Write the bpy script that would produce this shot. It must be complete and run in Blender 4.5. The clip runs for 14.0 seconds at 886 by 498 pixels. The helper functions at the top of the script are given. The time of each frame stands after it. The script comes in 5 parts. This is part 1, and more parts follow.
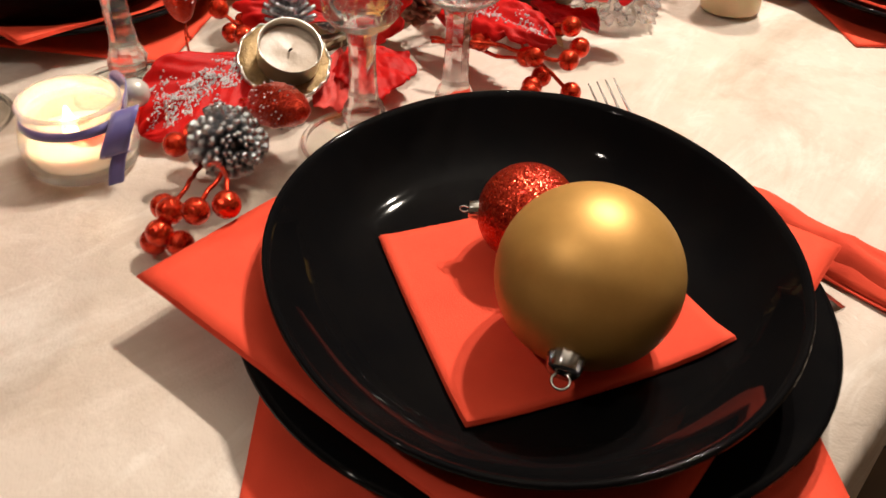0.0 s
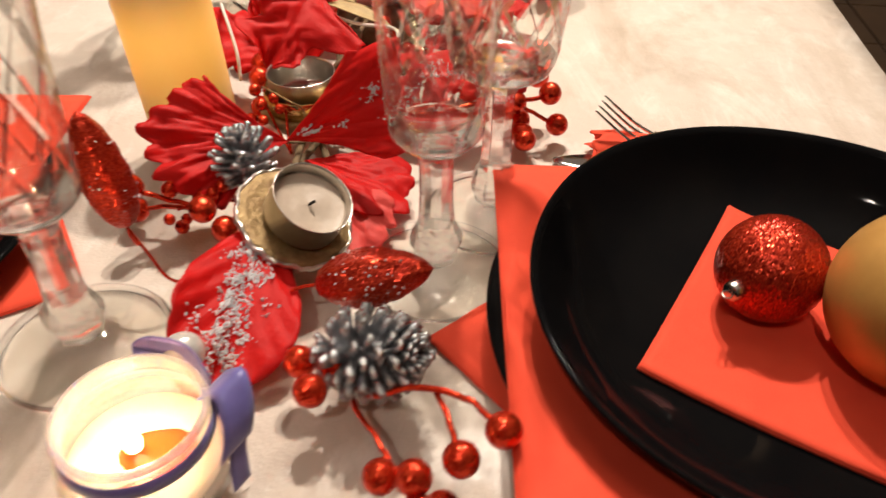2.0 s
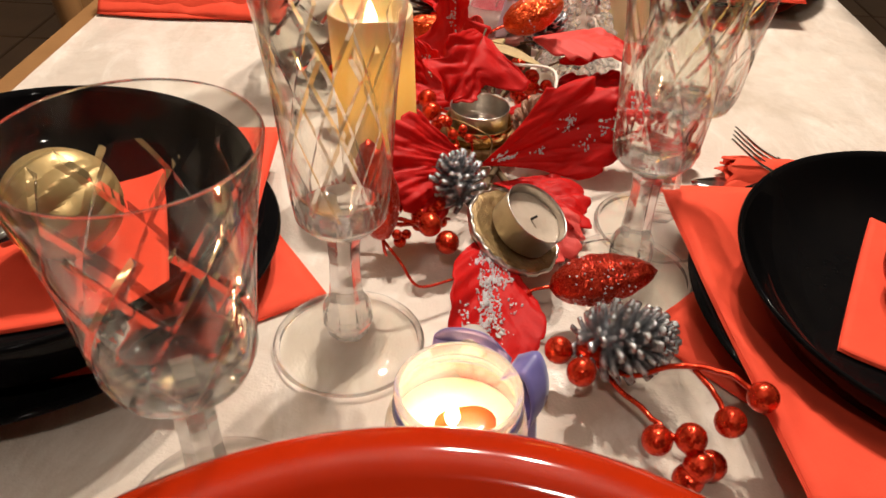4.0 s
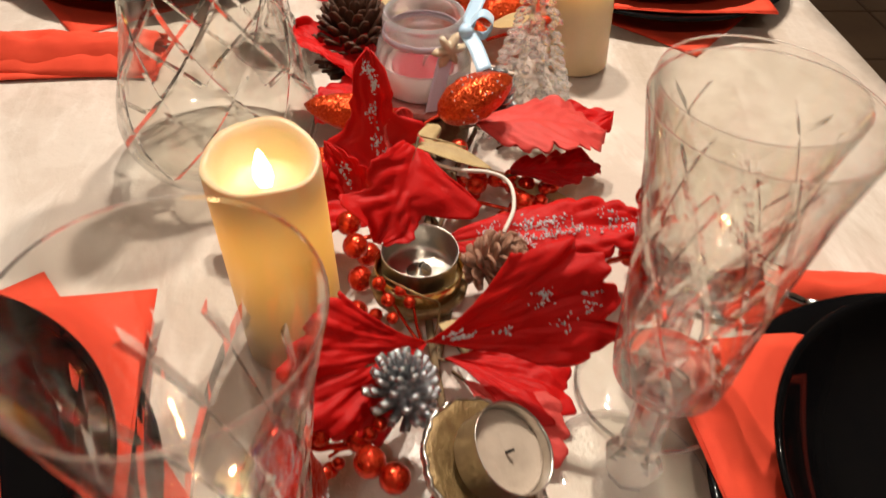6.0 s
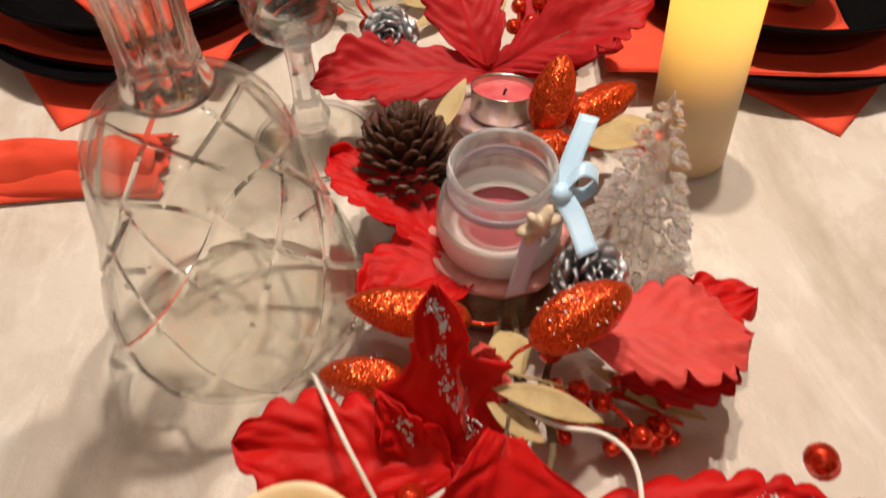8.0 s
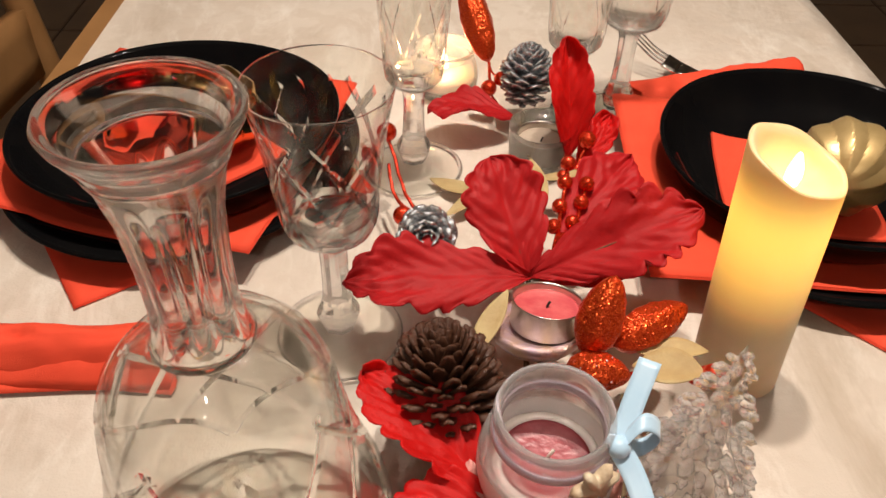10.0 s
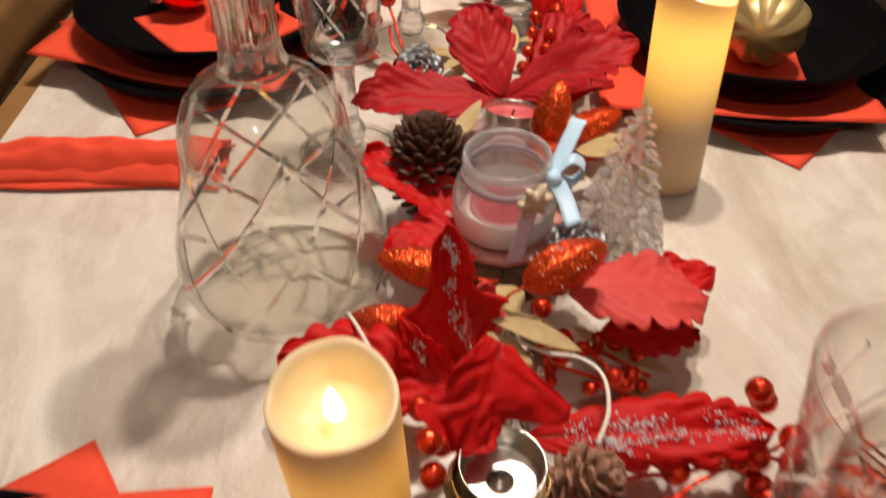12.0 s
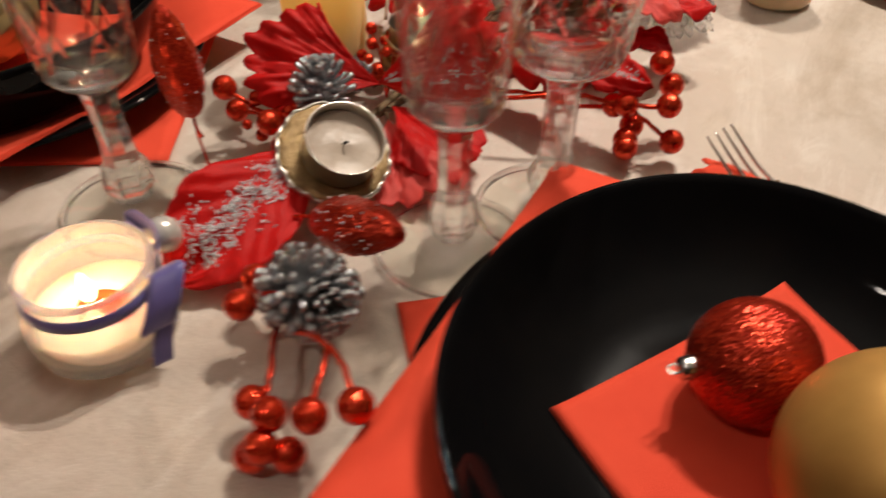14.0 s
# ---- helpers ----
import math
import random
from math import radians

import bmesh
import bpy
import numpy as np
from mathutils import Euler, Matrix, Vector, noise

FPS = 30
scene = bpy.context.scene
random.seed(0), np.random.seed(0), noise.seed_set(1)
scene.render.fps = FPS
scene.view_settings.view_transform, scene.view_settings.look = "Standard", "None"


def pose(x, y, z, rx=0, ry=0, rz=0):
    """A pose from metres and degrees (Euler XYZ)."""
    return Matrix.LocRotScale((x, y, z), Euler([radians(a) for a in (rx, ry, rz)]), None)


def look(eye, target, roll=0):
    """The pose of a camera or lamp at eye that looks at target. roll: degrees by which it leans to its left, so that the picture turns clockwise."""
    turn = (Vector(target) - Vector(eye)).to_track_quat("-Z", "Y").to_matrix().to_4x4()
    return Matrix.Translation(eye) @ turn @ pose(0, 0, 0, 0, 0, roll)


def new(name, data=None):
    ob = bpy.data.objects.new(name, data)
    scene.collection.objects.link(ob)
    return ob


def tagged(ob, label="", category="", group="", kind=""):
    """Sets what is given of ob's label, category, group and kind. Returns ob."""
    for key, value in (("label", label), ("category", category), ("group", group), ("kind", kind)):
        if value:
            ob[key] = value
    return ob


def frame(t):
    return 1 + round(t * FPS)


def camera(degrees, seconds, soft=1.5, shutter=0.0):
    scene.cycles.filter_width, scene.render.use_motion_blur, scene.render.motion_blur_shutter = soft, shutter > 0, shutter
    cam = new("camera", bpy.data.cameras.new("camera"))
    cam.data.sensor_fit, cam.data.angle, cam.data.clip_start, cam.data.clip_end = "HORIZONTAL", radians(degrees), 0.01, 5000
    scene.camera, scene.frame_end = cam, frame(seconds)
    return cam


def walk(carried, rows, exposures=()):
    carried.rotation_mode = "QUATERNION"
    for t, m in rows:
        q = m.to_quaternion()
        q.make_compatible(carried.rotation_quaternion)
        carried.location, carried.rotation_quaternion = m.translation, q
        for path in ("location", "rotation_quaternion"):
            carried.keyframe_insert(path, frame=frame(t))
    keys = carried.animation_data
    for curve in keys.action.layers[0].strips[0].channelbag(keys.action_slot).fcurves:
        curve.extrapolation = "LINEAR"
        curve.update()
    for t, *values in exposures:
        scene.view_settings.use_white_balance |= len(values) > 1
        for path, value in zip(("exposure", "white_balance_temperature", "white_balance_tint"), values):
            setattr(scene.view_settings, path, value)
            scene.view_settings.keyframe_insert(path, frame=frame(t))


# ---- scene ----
cam = camera(60.55, 14.0, shutter=0.4)
PATH = [
    (0, (0.35103, -0.25240, 0.24576), (-0.5590, 0.7850, -0.9100), 3.29),
    (0.5, (0.30579, -0.23592, 0.23681), (-0.4673, 0.9147, -0.9114), 1.95),
    (1, (0.23623, -0.20040, 0.23276), (-0.2415, 1.0568, -0.9636), 0.81),
    (1.5, (0.15271, -0.21303, 0.24448), (-0.2170, 1.0414, -0.9923), 2.90),
    (2, (0.08554, -0.27186, 0.25136), (-0.0381, 1.0938, -0.9147), 0.76),
    (2.5, (0.03359, -0.31205, 0.24333), (-0.0225, 1.0976, -0.8746), 2.03),
    (3, (-0.00526, -0.33203, 0.24302), (-0.0404, 1.0991, -0.8482), 3.05),
    (3.2, (-0.01652, -0.33675, 0.24682), (-0.0702, 1.0995, -0.8369), 2.96),
    (5.3, (-0.04605, -0.24882, 0.30157), (0.0102, 1.1179, -0.8685), 1.80),
    (5.5, (-0.04599, -0.22188, 0.29361), (0.0761, 1.1314, -0.8869), 3.94),
    (6, (-0.04727, -0.16098, 0.30497), (0.0921, 1.1400, -0.9312), 2.91),
    (6.5, (-0.04931, -0.11398, 0.31491), (-0.0195, 1.1614, -0.9550), -0.04),
    (7, (-0.05328, -0.06431, 0.32341), (0.0069, 1.1455, -1.0080), 0.07),
    (7.5, (-0.05256, -0.02220, 0.33579), (-0.0422, 1.1586, -1.0227), -1.80),
    (8, (-0.05635, 0.03108, 0.33141), (-0.0134, 1.1709, -1.0611), -0.69),
    (8.5, (-0.06249, 0.07733, 0.33490), (0.0145, 1.2785, -1.0034), 1.64),
    (9, (-0.06702, 0.09077, 0.33587), (0.0022, 1.3860, -0.9122), 1.61),
    (9.2, (-0.06971, 0.09213, 0.33849), (-0.0072, 1.4085, -0.8876), 1.74),
    (11.3, (-0.07714, 0.02628, 0.35258), (-0.0462, 1.3702, -0.8445), 2.78),
    (11.5, (-0.07308, 0.00245, 0.34927), (-0.0494, 1.3355, -0.8600), 2.94),
    (12, (-0.06074, -0.06648, 0.34505), (-0.0381, 1.2325, -0.9008), 1.19),
    (12.5, (-0.04791, -0.17064, 0.33923), (0.0038, 1.0922, -0.9424), 3.33),
    (13, (-0.02957, -0.27255, 0.31705), (-0.0557, 1.0037, -0.9520), 3.15),
    (13.5, (0.09538, -0.27965, 0.27769), (-0.3434, 0.8973, -1.0116), 1.79),
    (14, (0.20179, -0.22256, 0.24824), (-0.5241, 0.8810, -0.9746), 0.55),
]
walk(cam, [(t, look(eye, target, roll)) for t, eye, target, roll in PATH],
     [(0, 0.44), (1.5, 0.42), (3.2, 0.33), (5.3, 0.21), (7.5, -0.05), (9.0, -0.12), (11.3, -0.14), (12.5, -0.24), (14.0, -0.18)])

# ---- light ----
world = bpy.data.worlds.new("world")
scene.world = world
world.use_nodes = True
world.node_tree.nodes["Background"].inputs[0].default_value = (1.0, 0.72, 0.48, 1)
world.node_tree.nodes["Background"].inputs[1].default_value = 0.02


def bulb(name, place, watts, radius, colour, cone=0.0):
    """A small lamp; with a cone, one under a shade that sends its light down."""
    data = bpy.data.lights.new(name, "SPOT" if cone else "POINT")
    data.energy, data.shadow_soft_size, data.color = watts, radius, colour
    if cone:
        data.spot_size, data.spot_blend = radians(abs(cone)), 0.4
    ob = new(name, data)
    ob.matrix_basis = pose(*place, 180 if cone < 0 else 0)
    return ob


LAMP = (1.0, 0.885, 0.765)
bulb("pendant_light", (-0.01, 0.55, 1.02), 28.5, 0.018, LAMP, 155)
bulb("pendant_light", (0.12, 0.54, 1.02), 28.5, 0.018, LAMP, 155)
# a second lamp hangs farther back, beyond the head of the table
bulb("ceiling_light", (-0.17, -0.86, 1.30), 14.0, 0.03, LAMP, 150)
# an upward lamp added so the ceiling's bounce lifts the shadows; no known fixture
bulb("pendant_uplight", (0.055, 0.545, 1.14), 30.0, 0.05, LAMP, -165)


# ---- materials ----
def nodes_of(name):
    m = bpy.data.materials.new(name)
    m.use_nodes = True
    return m, m.node_tree.nodes, m.node_tree.links, m.node_tree.nodes["Principled BSDF"]


def mixed(nt, fac, a, b):
    n = nt.nodes.new("ShaderNodeMix")
    n.data_type = "RGBA"
    for sock, v in ((n.inputs[6], a), (n.inputs[7], b)):
        if hasattr(v, "is_linked"):
            nt.links.new(v, sock)
        else:
            sock.default_value = (*v, 1)
    if hasattr(fac, "is_linked"):
        nt.links.new(fac, n.inputs[0])
    else:
        n.inputs[0].default_value = fac
    return n.outputs[2]


def noise_of(nt, scale, detail=4.0, rough=0.6, lo=0.3, hi=0.7, kind="noise", stretch=None):
    co = nt.nodes.new("ShaderNodeTexCoord")
    out = co.outputs["Object"]
    if stretch:
        mp = nt.nodes.new("ShaderNodeMapping")
        mp.inputs["Scale"].default_value = stretch
        nt.links.new(out, mp.inputs[0])
        out = mp.outputs[0]
    if kind == "voronoi":
        t = nt.nodes.new("ShaderNodeTexVoronoi")
        t.inputs["Scale"].default_value = scale
        nt.links.new(out, t.inputs["Vector"])
        src = t.outputs["Color"]
    else:
        t = nt.nodes.new("ShaderNodeTexNoise")
        t.inputs["Scale"].default_value, t.inputs["Detail"].default_value, t.inputs["Roughness"].default_value = scale, detail, rough
        nt.links.new(out, t.inputs["Vector"])
        src = t.outputs["Fac"]
    r = nt.nodes.new("ShaderNodeMapRange")
    r.inputs["From Min"].default_value, r.inputs["From Max"].default_value = lo, hi
    nt.links.new(src, r.inputs["Value"])
    return r.outputs["Result"]


def bumped(nt, bsdf, height, strength=0.3, distance=0.001):
    b = nt.nodes.new("ShaderNodeBump")
    b.inputs["Strength"].default_value, b.inputs["Distance"].default_value = strength, distance
    nt.links.new(height, b.inputs["Height"])
    nt.links.new(b.outputs["Normal"], bsdf.inputs["Normal"])


def plain(name, colour, rough=0.5, metal=0.0, second=None, scale=60, bump=0.0, bump_scale=400, coat=0.0, sheen=0.0, spec=0.5, dist=0.001):
    """A surface of one kind, with a second colour in patches and a fine relief."""
    m, ns, ln, b = nodes_of(name)
    b.inputs["Roughness"].default_value, b.inputs["Metallic"].default_value = rough, metal
    b.inputs["Specular IOR Level"].default_value = spec
    b.inputs["Coat Weight"].default_value, b.inputs["Coat Roughness"].default_value = coat, 0.05
    b.inputs["Sheen Weight"].default_value = sheen
    if second:
        ln.new(mixed(m.node_tree, noise_of(m.node_tree, scale), colour, second), b.inputs["Base Color"])
    else:
        b.inputs["Base Color"].default_value = (*colour, 1)
    if bump:
        bumped(m.node_tree, b, noise_of(m.node_tree, bump_scale), bump, dist)
    return m


def glittered(name, colour, flake, scale=900, rough=0.3, turn=0.9):
    """Foil flakes, each turned its own way."""
    m, ns, ln, b = nodes_of(name)
    nt = m.node_tree
    f = noise_of(nt, scale, kind="voronoi", lo=0.0, hi=1.0)
    ln.new(mixed(nt, f, colour, flake), b.inputs["Base Color"])
    b.inputs["Metallic"].default_value, b.inputs["Roughness"].default_value = 0.75, rough
    cells = [n for n in nt.nodes if n.type == "TEX_VORONOI"][0].outputs["Color"]
    geo = nt.nodes.new("ShaderNodeNewGeometry")
    off, big, add, unit = [nt.nodes.new("ShaderNodeVectorMath") for _ in range(4)]
    off.operation, big.operation, add.operation, unit.operation = "SUBTRACT", "SCALE", "ADD", "NORMALIZE"
    off.inputs[1].default_value, big.inputs["Scale"].default_value = (0.5, 0.5, 0.5), turn
    ln.new(cells, off.inputs[0])
    ln.new(off.outputs[0], big.inputs[0])
    ln.new(geo.outputs["Normal"], add.inputs[0])
    ln.new(big.outputs[0], add.inputs[1])
    ln.new(add.outputs[0], unit.inputs[0])
    ln.new(unit.outputs[0], b.inputs["Normal"])
    return m


def glassy(name, colour=(1, 1, 1), rough=0.0, ior=1.5, solid=1.0, cloud=0.0):
    """Glass. solid: how much of it bends light; the rest lets it straight through, as thin clear walls do."""
    m, ns, ln, b = nodes_of(name)
    b.inputs["Base Color"].default_value = (*colour, 1)
    b.inputs["Transmission Weight"].default_value, b.inputs["Roughness"].default_value, b.inputs["IOR"].default_value = 1.0 - cloud, rough, ior
    clear = ns.new("ShaderNodeBsdfTransparent")
    mix = ns.new("ShaderNodeMixShader")
    mix.inputs[0].default_value = solid
    ln.new(clear.outputs[0], mix.inputs[1])
    ln.new(b.outputs[0], mix.inputs[2])
    ln.new(mix.outputs[0], ns["Material Output"].inputs["Surface"])
    return m


def thin_glass(name, tint=0.997, gloss=0.04):
    """A thin clear wall: it lets light straight through and mirrors more towards its edge."""
    m, ns, ln, b = nodes_of(name)
    clear, shine, mix = ns.new("ShaderNodeBsdfTransparent"), ns.new("ShaderNodeBsdfGlossy"), ns.new("ShaderNodeMixShader")
    clear.inputs[0].default_value = (tint, tint, tint * 0.985, 1)
    shine.inputs["Roughness"].default_value = 0.02
    edge, power, scaled = ns.new("ShaderNodeLayerWeight"), ns.new("ShaderNodeMath"), ns.new("ShaderNodeMath")
    power.operation, power.inputs[1].default_value = "POWER", 3.2
    scaled.operation, scaled.inputs[1].default_value, scaled.inputs[2].default_value = "MULTIPLY_ADD", 0.75, gloss
    edge.inputs["Blend"].default_value = 0.5
    ln.new(edge.outputs["Facing"], power.inputs[0])
    ln.new(power.outputs[0], scaled.inputs[0])
    ln.new(scaled.outputs[0], mix.inputs[0])
    ln.new(clear.outputs[0], mix.inputs[1])
    ln.new(shine.outputs[0], mix.inputs[2])
    ln.new(mix.outputs[0], ns["Material Output"].inputs["Surface"])
    return m


def velvet(name, colour, second, sheen=0.6):
    m, ns, ln, b = nodes_of(name)
    nt = m.node_tree
    ln.new(mixed(nt, noise_of(nt, 45, 5), colour, second), b.inputs["Base Color"])
    b.inputs["Roughness"].default_value, b.inputs["Sheen Weight"].default_value, b.inputs["Sheen Roughness"].default_value = 0.45, sheen, 0.4
    b.inputs["Specular IOR Level"].default_value = 0.25
    b.inputs["Sheen Tint"].default_value = (1.0, 0.25, 0.15, 1)
    bumped(nt, b, noise_of(nt, 900, 6), 0.35, 0.0006)
    lit, mix = ns.new("ShaderNodeBsdfTranslucent"), ns.new("ShaderNodeMixShader")
    lit.inputs["Color"].default_value = (min(1, colour[0] * 1.5), colour[1] * 1.6, colour[2] * 1.6, 1)
    mix.inputs[0].default_value = 0.34
    ln.new(b.outputs[0], mix.inputs[1])
    ln.new(lit.outputs[0], mix.inputs[2])
    ln.new(mix.outputs[0], ns["Material Output"].inputs["Surface"])
    return m


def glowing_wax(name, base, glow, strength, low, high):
    """Wax whose light from within is put into its own emission, strongest between two heights."""
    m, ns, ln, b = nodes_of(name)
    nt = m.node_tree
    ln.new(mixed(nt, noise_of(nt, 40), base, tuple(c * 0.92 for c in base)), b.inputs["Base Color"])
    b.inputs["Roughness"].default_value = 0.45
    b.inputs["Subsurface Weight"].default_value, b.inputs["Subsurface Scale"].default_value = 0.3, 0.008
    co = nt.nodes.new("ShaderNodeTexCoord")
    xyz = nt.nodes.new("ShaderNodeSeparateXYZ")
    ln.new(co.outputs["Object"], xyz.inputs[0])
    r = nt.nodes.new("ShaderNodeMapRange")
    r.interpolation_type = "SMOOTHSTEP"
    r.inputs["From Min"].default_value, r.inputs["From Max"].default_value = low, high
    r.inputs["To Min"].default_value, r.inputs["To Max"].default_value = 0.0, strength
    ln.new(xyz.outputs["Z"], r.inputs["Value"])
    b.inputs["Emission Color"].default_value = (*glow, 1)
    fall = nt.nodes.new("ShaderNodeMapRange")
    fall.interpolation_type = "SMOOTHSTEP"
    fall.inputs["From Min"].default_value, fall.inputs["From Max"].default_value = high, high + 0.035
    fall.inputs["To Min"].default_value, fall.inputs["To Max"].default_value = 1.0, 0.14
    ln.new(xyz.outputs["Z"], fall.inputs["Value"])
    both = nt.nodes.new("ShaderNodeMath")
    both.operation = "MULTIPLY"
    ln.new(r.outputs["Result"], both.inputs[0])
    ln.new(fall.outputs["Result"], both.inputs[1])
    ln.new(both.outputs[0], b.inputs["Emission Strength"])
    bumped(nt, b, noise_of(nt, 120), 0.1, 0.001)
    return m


def cloth_material():
    """Cream damask: woven sprigs that shine a little against a matt ground, soft creases and a thread grain."""
    m, ns, ln, b = nodes_of("tablecloth_damask")
    nt = m.node_tree
    sprig = noise_of(nt, 26, 3, 0.5, 0.46, 0.54)
    crease = noise_of(nt, 9, 5, 0.65, 0.25, 0.75)
    c = mixed(nt, sprig, (0.60, 0.515, 0.44), (0.65, 0.57, 0.495))
    c = mixed(nt, noise_of(nt, 5, 3, 0.5, 0.35, 0.75), c, (0.53, 0.44, 0.365))
    # pale and brownish veins running slantwise, as in a marbled print
    for turn, size, lo, hi, tone in ((52, 14, 0.52, 0.72, (0.76, 0.70, 0.63)), (48, 26, 0.55, 0.74, (0.73, 0.67, 0.60)), (-42, 7, 0.52, 0.76, (0.39, 0.305, 0.225))):
        co, mp, tx, rg = [nt.nodes.new("ShaderNode" + k) for k in ("TexCoord", "Mapping", "TexNoise", "MapRange")]
        mp.inputs["Rotation"].default_value = (0, 0, radians(turn))
        mp.inputs["Scale"].default_value = (1.0, 0.42, 1.0)
        tx.inputs["Scale"].default_value, tx.inputs["Detail"].default_value, tx.inputs["Roughness"].default_value, tx.inputs["Distortion"].default_value = size, 6, 0.68, 1.2
        rg.inputs["From Min"].default_value, rg.inputs["From Max"].default_value, rg.inputs["To Max"].default_value = lo, hi, 0.85
        ln.new(co.outputs["Object"], mp.inputs[0])
        ln.new(mp.outputs[0], tx.inputs["Vector"])
        ln.new(tx.outputs["Fac"], rg.inputs["Value"])
        c = mixed(nt, rg.outputs["Result"], c, tone)
    ln.new(c, b.inputs["Base Color"])
    r = nt.nodes.new("ShaderNodeMapRange")
    r.inputs["To Min"].default_value, r.inputs["To Max"].default_value = 0.55, 0.30
    ln.new(sprig, r.inputs["Value"])
    ln.new(r.outputs["Result"], b.inputs["Roughness"])
    b.inputs["Specular IOR Level"].default_value = 0.4
    b1, b2 = nt.nodes.new("ShaderNodeBump"), nt.nodes.new("ShaderNodeBump")
    b1.inputs["Strength"].default_value, b1.inputs["Distance"].default_value = 0.5, 0.004
    b2.inputs["Strength"].default_value, b2.inputs["Distance"].default_value = 0.25, 0.0005
    ln.new(crease, b1.inputs["Height"])
    ln.new(noise_of(nt, 700, 2, 0.5, 0.3, 0.7), b2.inputs["Height"])
    ln.new(b1.outputs["Normal"], b2.inputs["Normal"])
    ln.new(b2.outputs["Normal"], b.inputs["Normal"])
    return m


CLOTH = cloth_material()
PAPER = plain("red_napkin_paper", (0.80, 0.082, 0.038), 0.75, second=(0.74, 0.068, 0.032), scale=50, bump=0.25, bump_scale=1500, spec=0.2)
BLACK = plain("black_glazed_ceramic", (0.003, 0.003, 0.0035), 0.05, second=(0.005, 0.0045, 0.0045), scale=30, bump=0.02, bump_scale=60, spec=0.05)
REDGLAZE = plain("red_glazed_ceramic", (0.42, 0.022, 0.003), 0.07, second=(0.36, 0.017, 0.002), scale=20, bump=0.01, bump_scale=50, spec=0.4)
GOLD_MATT = plain("matt_gold_lacquer", (0.60, 0.33, 0.090), 0.46, 0.5, second=(0.53, 0.285, 0.075), scale=80, bump=0.12, bump_scale=2500, dist=0.0002)
GOLD_SHINY = plain("polished_gold_lacquer", (0.75, 0.50, 0.20), 0.12, 1.0)
GOLD_SATIN = plain("satin_gold_lacquer", (0.60, 0.43, 0.20), 0.36, 0.55, second=(0.52, 0.36, 0.15), scale=80)
GOLD_DULL = plain("gilt_rim", (0.32, 0.215, 0.09), 0.40, 0.5, second=(0.17, 0.10, 0.04), scale=150, bump=0.4, bump_scale=500)
RED_GLITTER = glittered("red_glitter", (0.32, 0.008, 0.006), (0.68, 0.06, 0.02), 1500, 0.28, 0.65)
ORANGE_GLITTER = glittered("orange_glitter", (0.50, 0.020, 0.005), (0.86, 0.12, 0.02), 1700, 0.3, 0.8)
BERRY = glittered("red_foil_berry", (0.55, 0.02, 0.008), (0.78, 0.07, 0.02), 900, 0.22, 0.35)
RED_SHINY = plain("red_mirror_lacquer", (0.70, 0.01, 0.01), 0.08, 1.0)
VELVET = velvet("red_velvet_leaf", (0.68, 0.013, 0.011), (0.52, 0.008, 0.008), 0.0)
VELVET_DARK = velvet("crimson_velvet_leaf", (0.54, 0.018, 0.022), (0.42, 0.013, 0.016), 0.0)
PINK = velvet("faded_red_leaf_underside", (0.80, 0.115, 0.095), (0.72, 0.085, 0.075), 0.08)
SNOW = glassy("glass_frost_crystals", (0.97, 0.96, 0.98), 0.10, 1.4, solid=0.95, cloud=0.6)
SILVER_PAINT = plain("silver_sprayed_scale", (0.60, 0.61, 0.63), 0.26, 0.85, second=(0.36, 0.36, 0.38), scale=200, bump=0.25, bump_scale=900)
CONE_RUSSET = plain("russet_cone_scale", (0.26, 0.10, 0.06), 0.4, second=(0.45, 0.26, 0.17), scale=150, bump=0.4, bump_scale=600)
CONE_BROWN = plain("brown_cone_scale", (0.050, 0.018, 0.010), 0.38, second=(0.13, 0.052, 0.026), scale=220, bump=0.4, bump_scale=600)
PINK_FOIL = plain("pink_foil_card", (0.66, 0.30, 0.27), 0.4, 0.35, second=(0.5, 0.2, 0.17), scale=120, bump=0.5, bump_scale=300)
LILAC_FOIL = plain("lilac_foil_card", (0.50, 0.36, 0.46), 0.35, 0.4, second=(0.58, 0.36, 0.20), scale=90, bump=0.5, bump_scale=300)
ALU = plain("thin_aluminium", (0.68, 0.64, 0.58), 0.28, 1.0, second=(0.55, 0.52, 0.47), scale=120, bump=0.15, bump_scale=200)
STEEL = plain("stainless_steel", (0.60, 0.58, 0.55), 0.2, 1.0)
WAX_WHITE = plain("white_wax", (0.47, 0.38, 0.30), 0.4, second=(0.40, 0.32, 0.25), scale=100, bump=0.2, bump_scale=150)
WAX_RED = plain("rose_red_wax", (0.50, 0.06, 0.075), 0.35, second=(0.62, 0.14, 0.14), scale=90, bump=0.2, bump_scale=150)
FROST_WAX = plain("milky_wax", (0.78, 0.72, 0.68), 0.5, second=(0.72, 0.64, 0.60), scale=60, bump=0.1, bump_scale=150)
WAX_ROSE = plain("dark_rose_wax", (0.26, 0.016, 0.028), 0.3, second=(0.38, 0.05, 0.065), scale=90, bump=0.2, bump_scale=150)
WICK = plain("charred_wick", (0.02, 0.015, 0.012), 0.9)
CLEAR = glassy("clear_glass", (1, 1, 1), solid=0.72, ior=1.5)
FACET = glassy("cut_glass_facet", (1, 1, 1), solid=0.62, ior=1.2)
CARVED = glassy("deep_cut_crystal", (1, 1, 1), solid=0.9, ior=1.45)
THIN = thin_glass("thin_clear_glass")
FROST = glassy("frosted_glass", (0.98, 0.98, 0.97), 0.16, solid=0.82, cloud=0.18, ior=1.25)
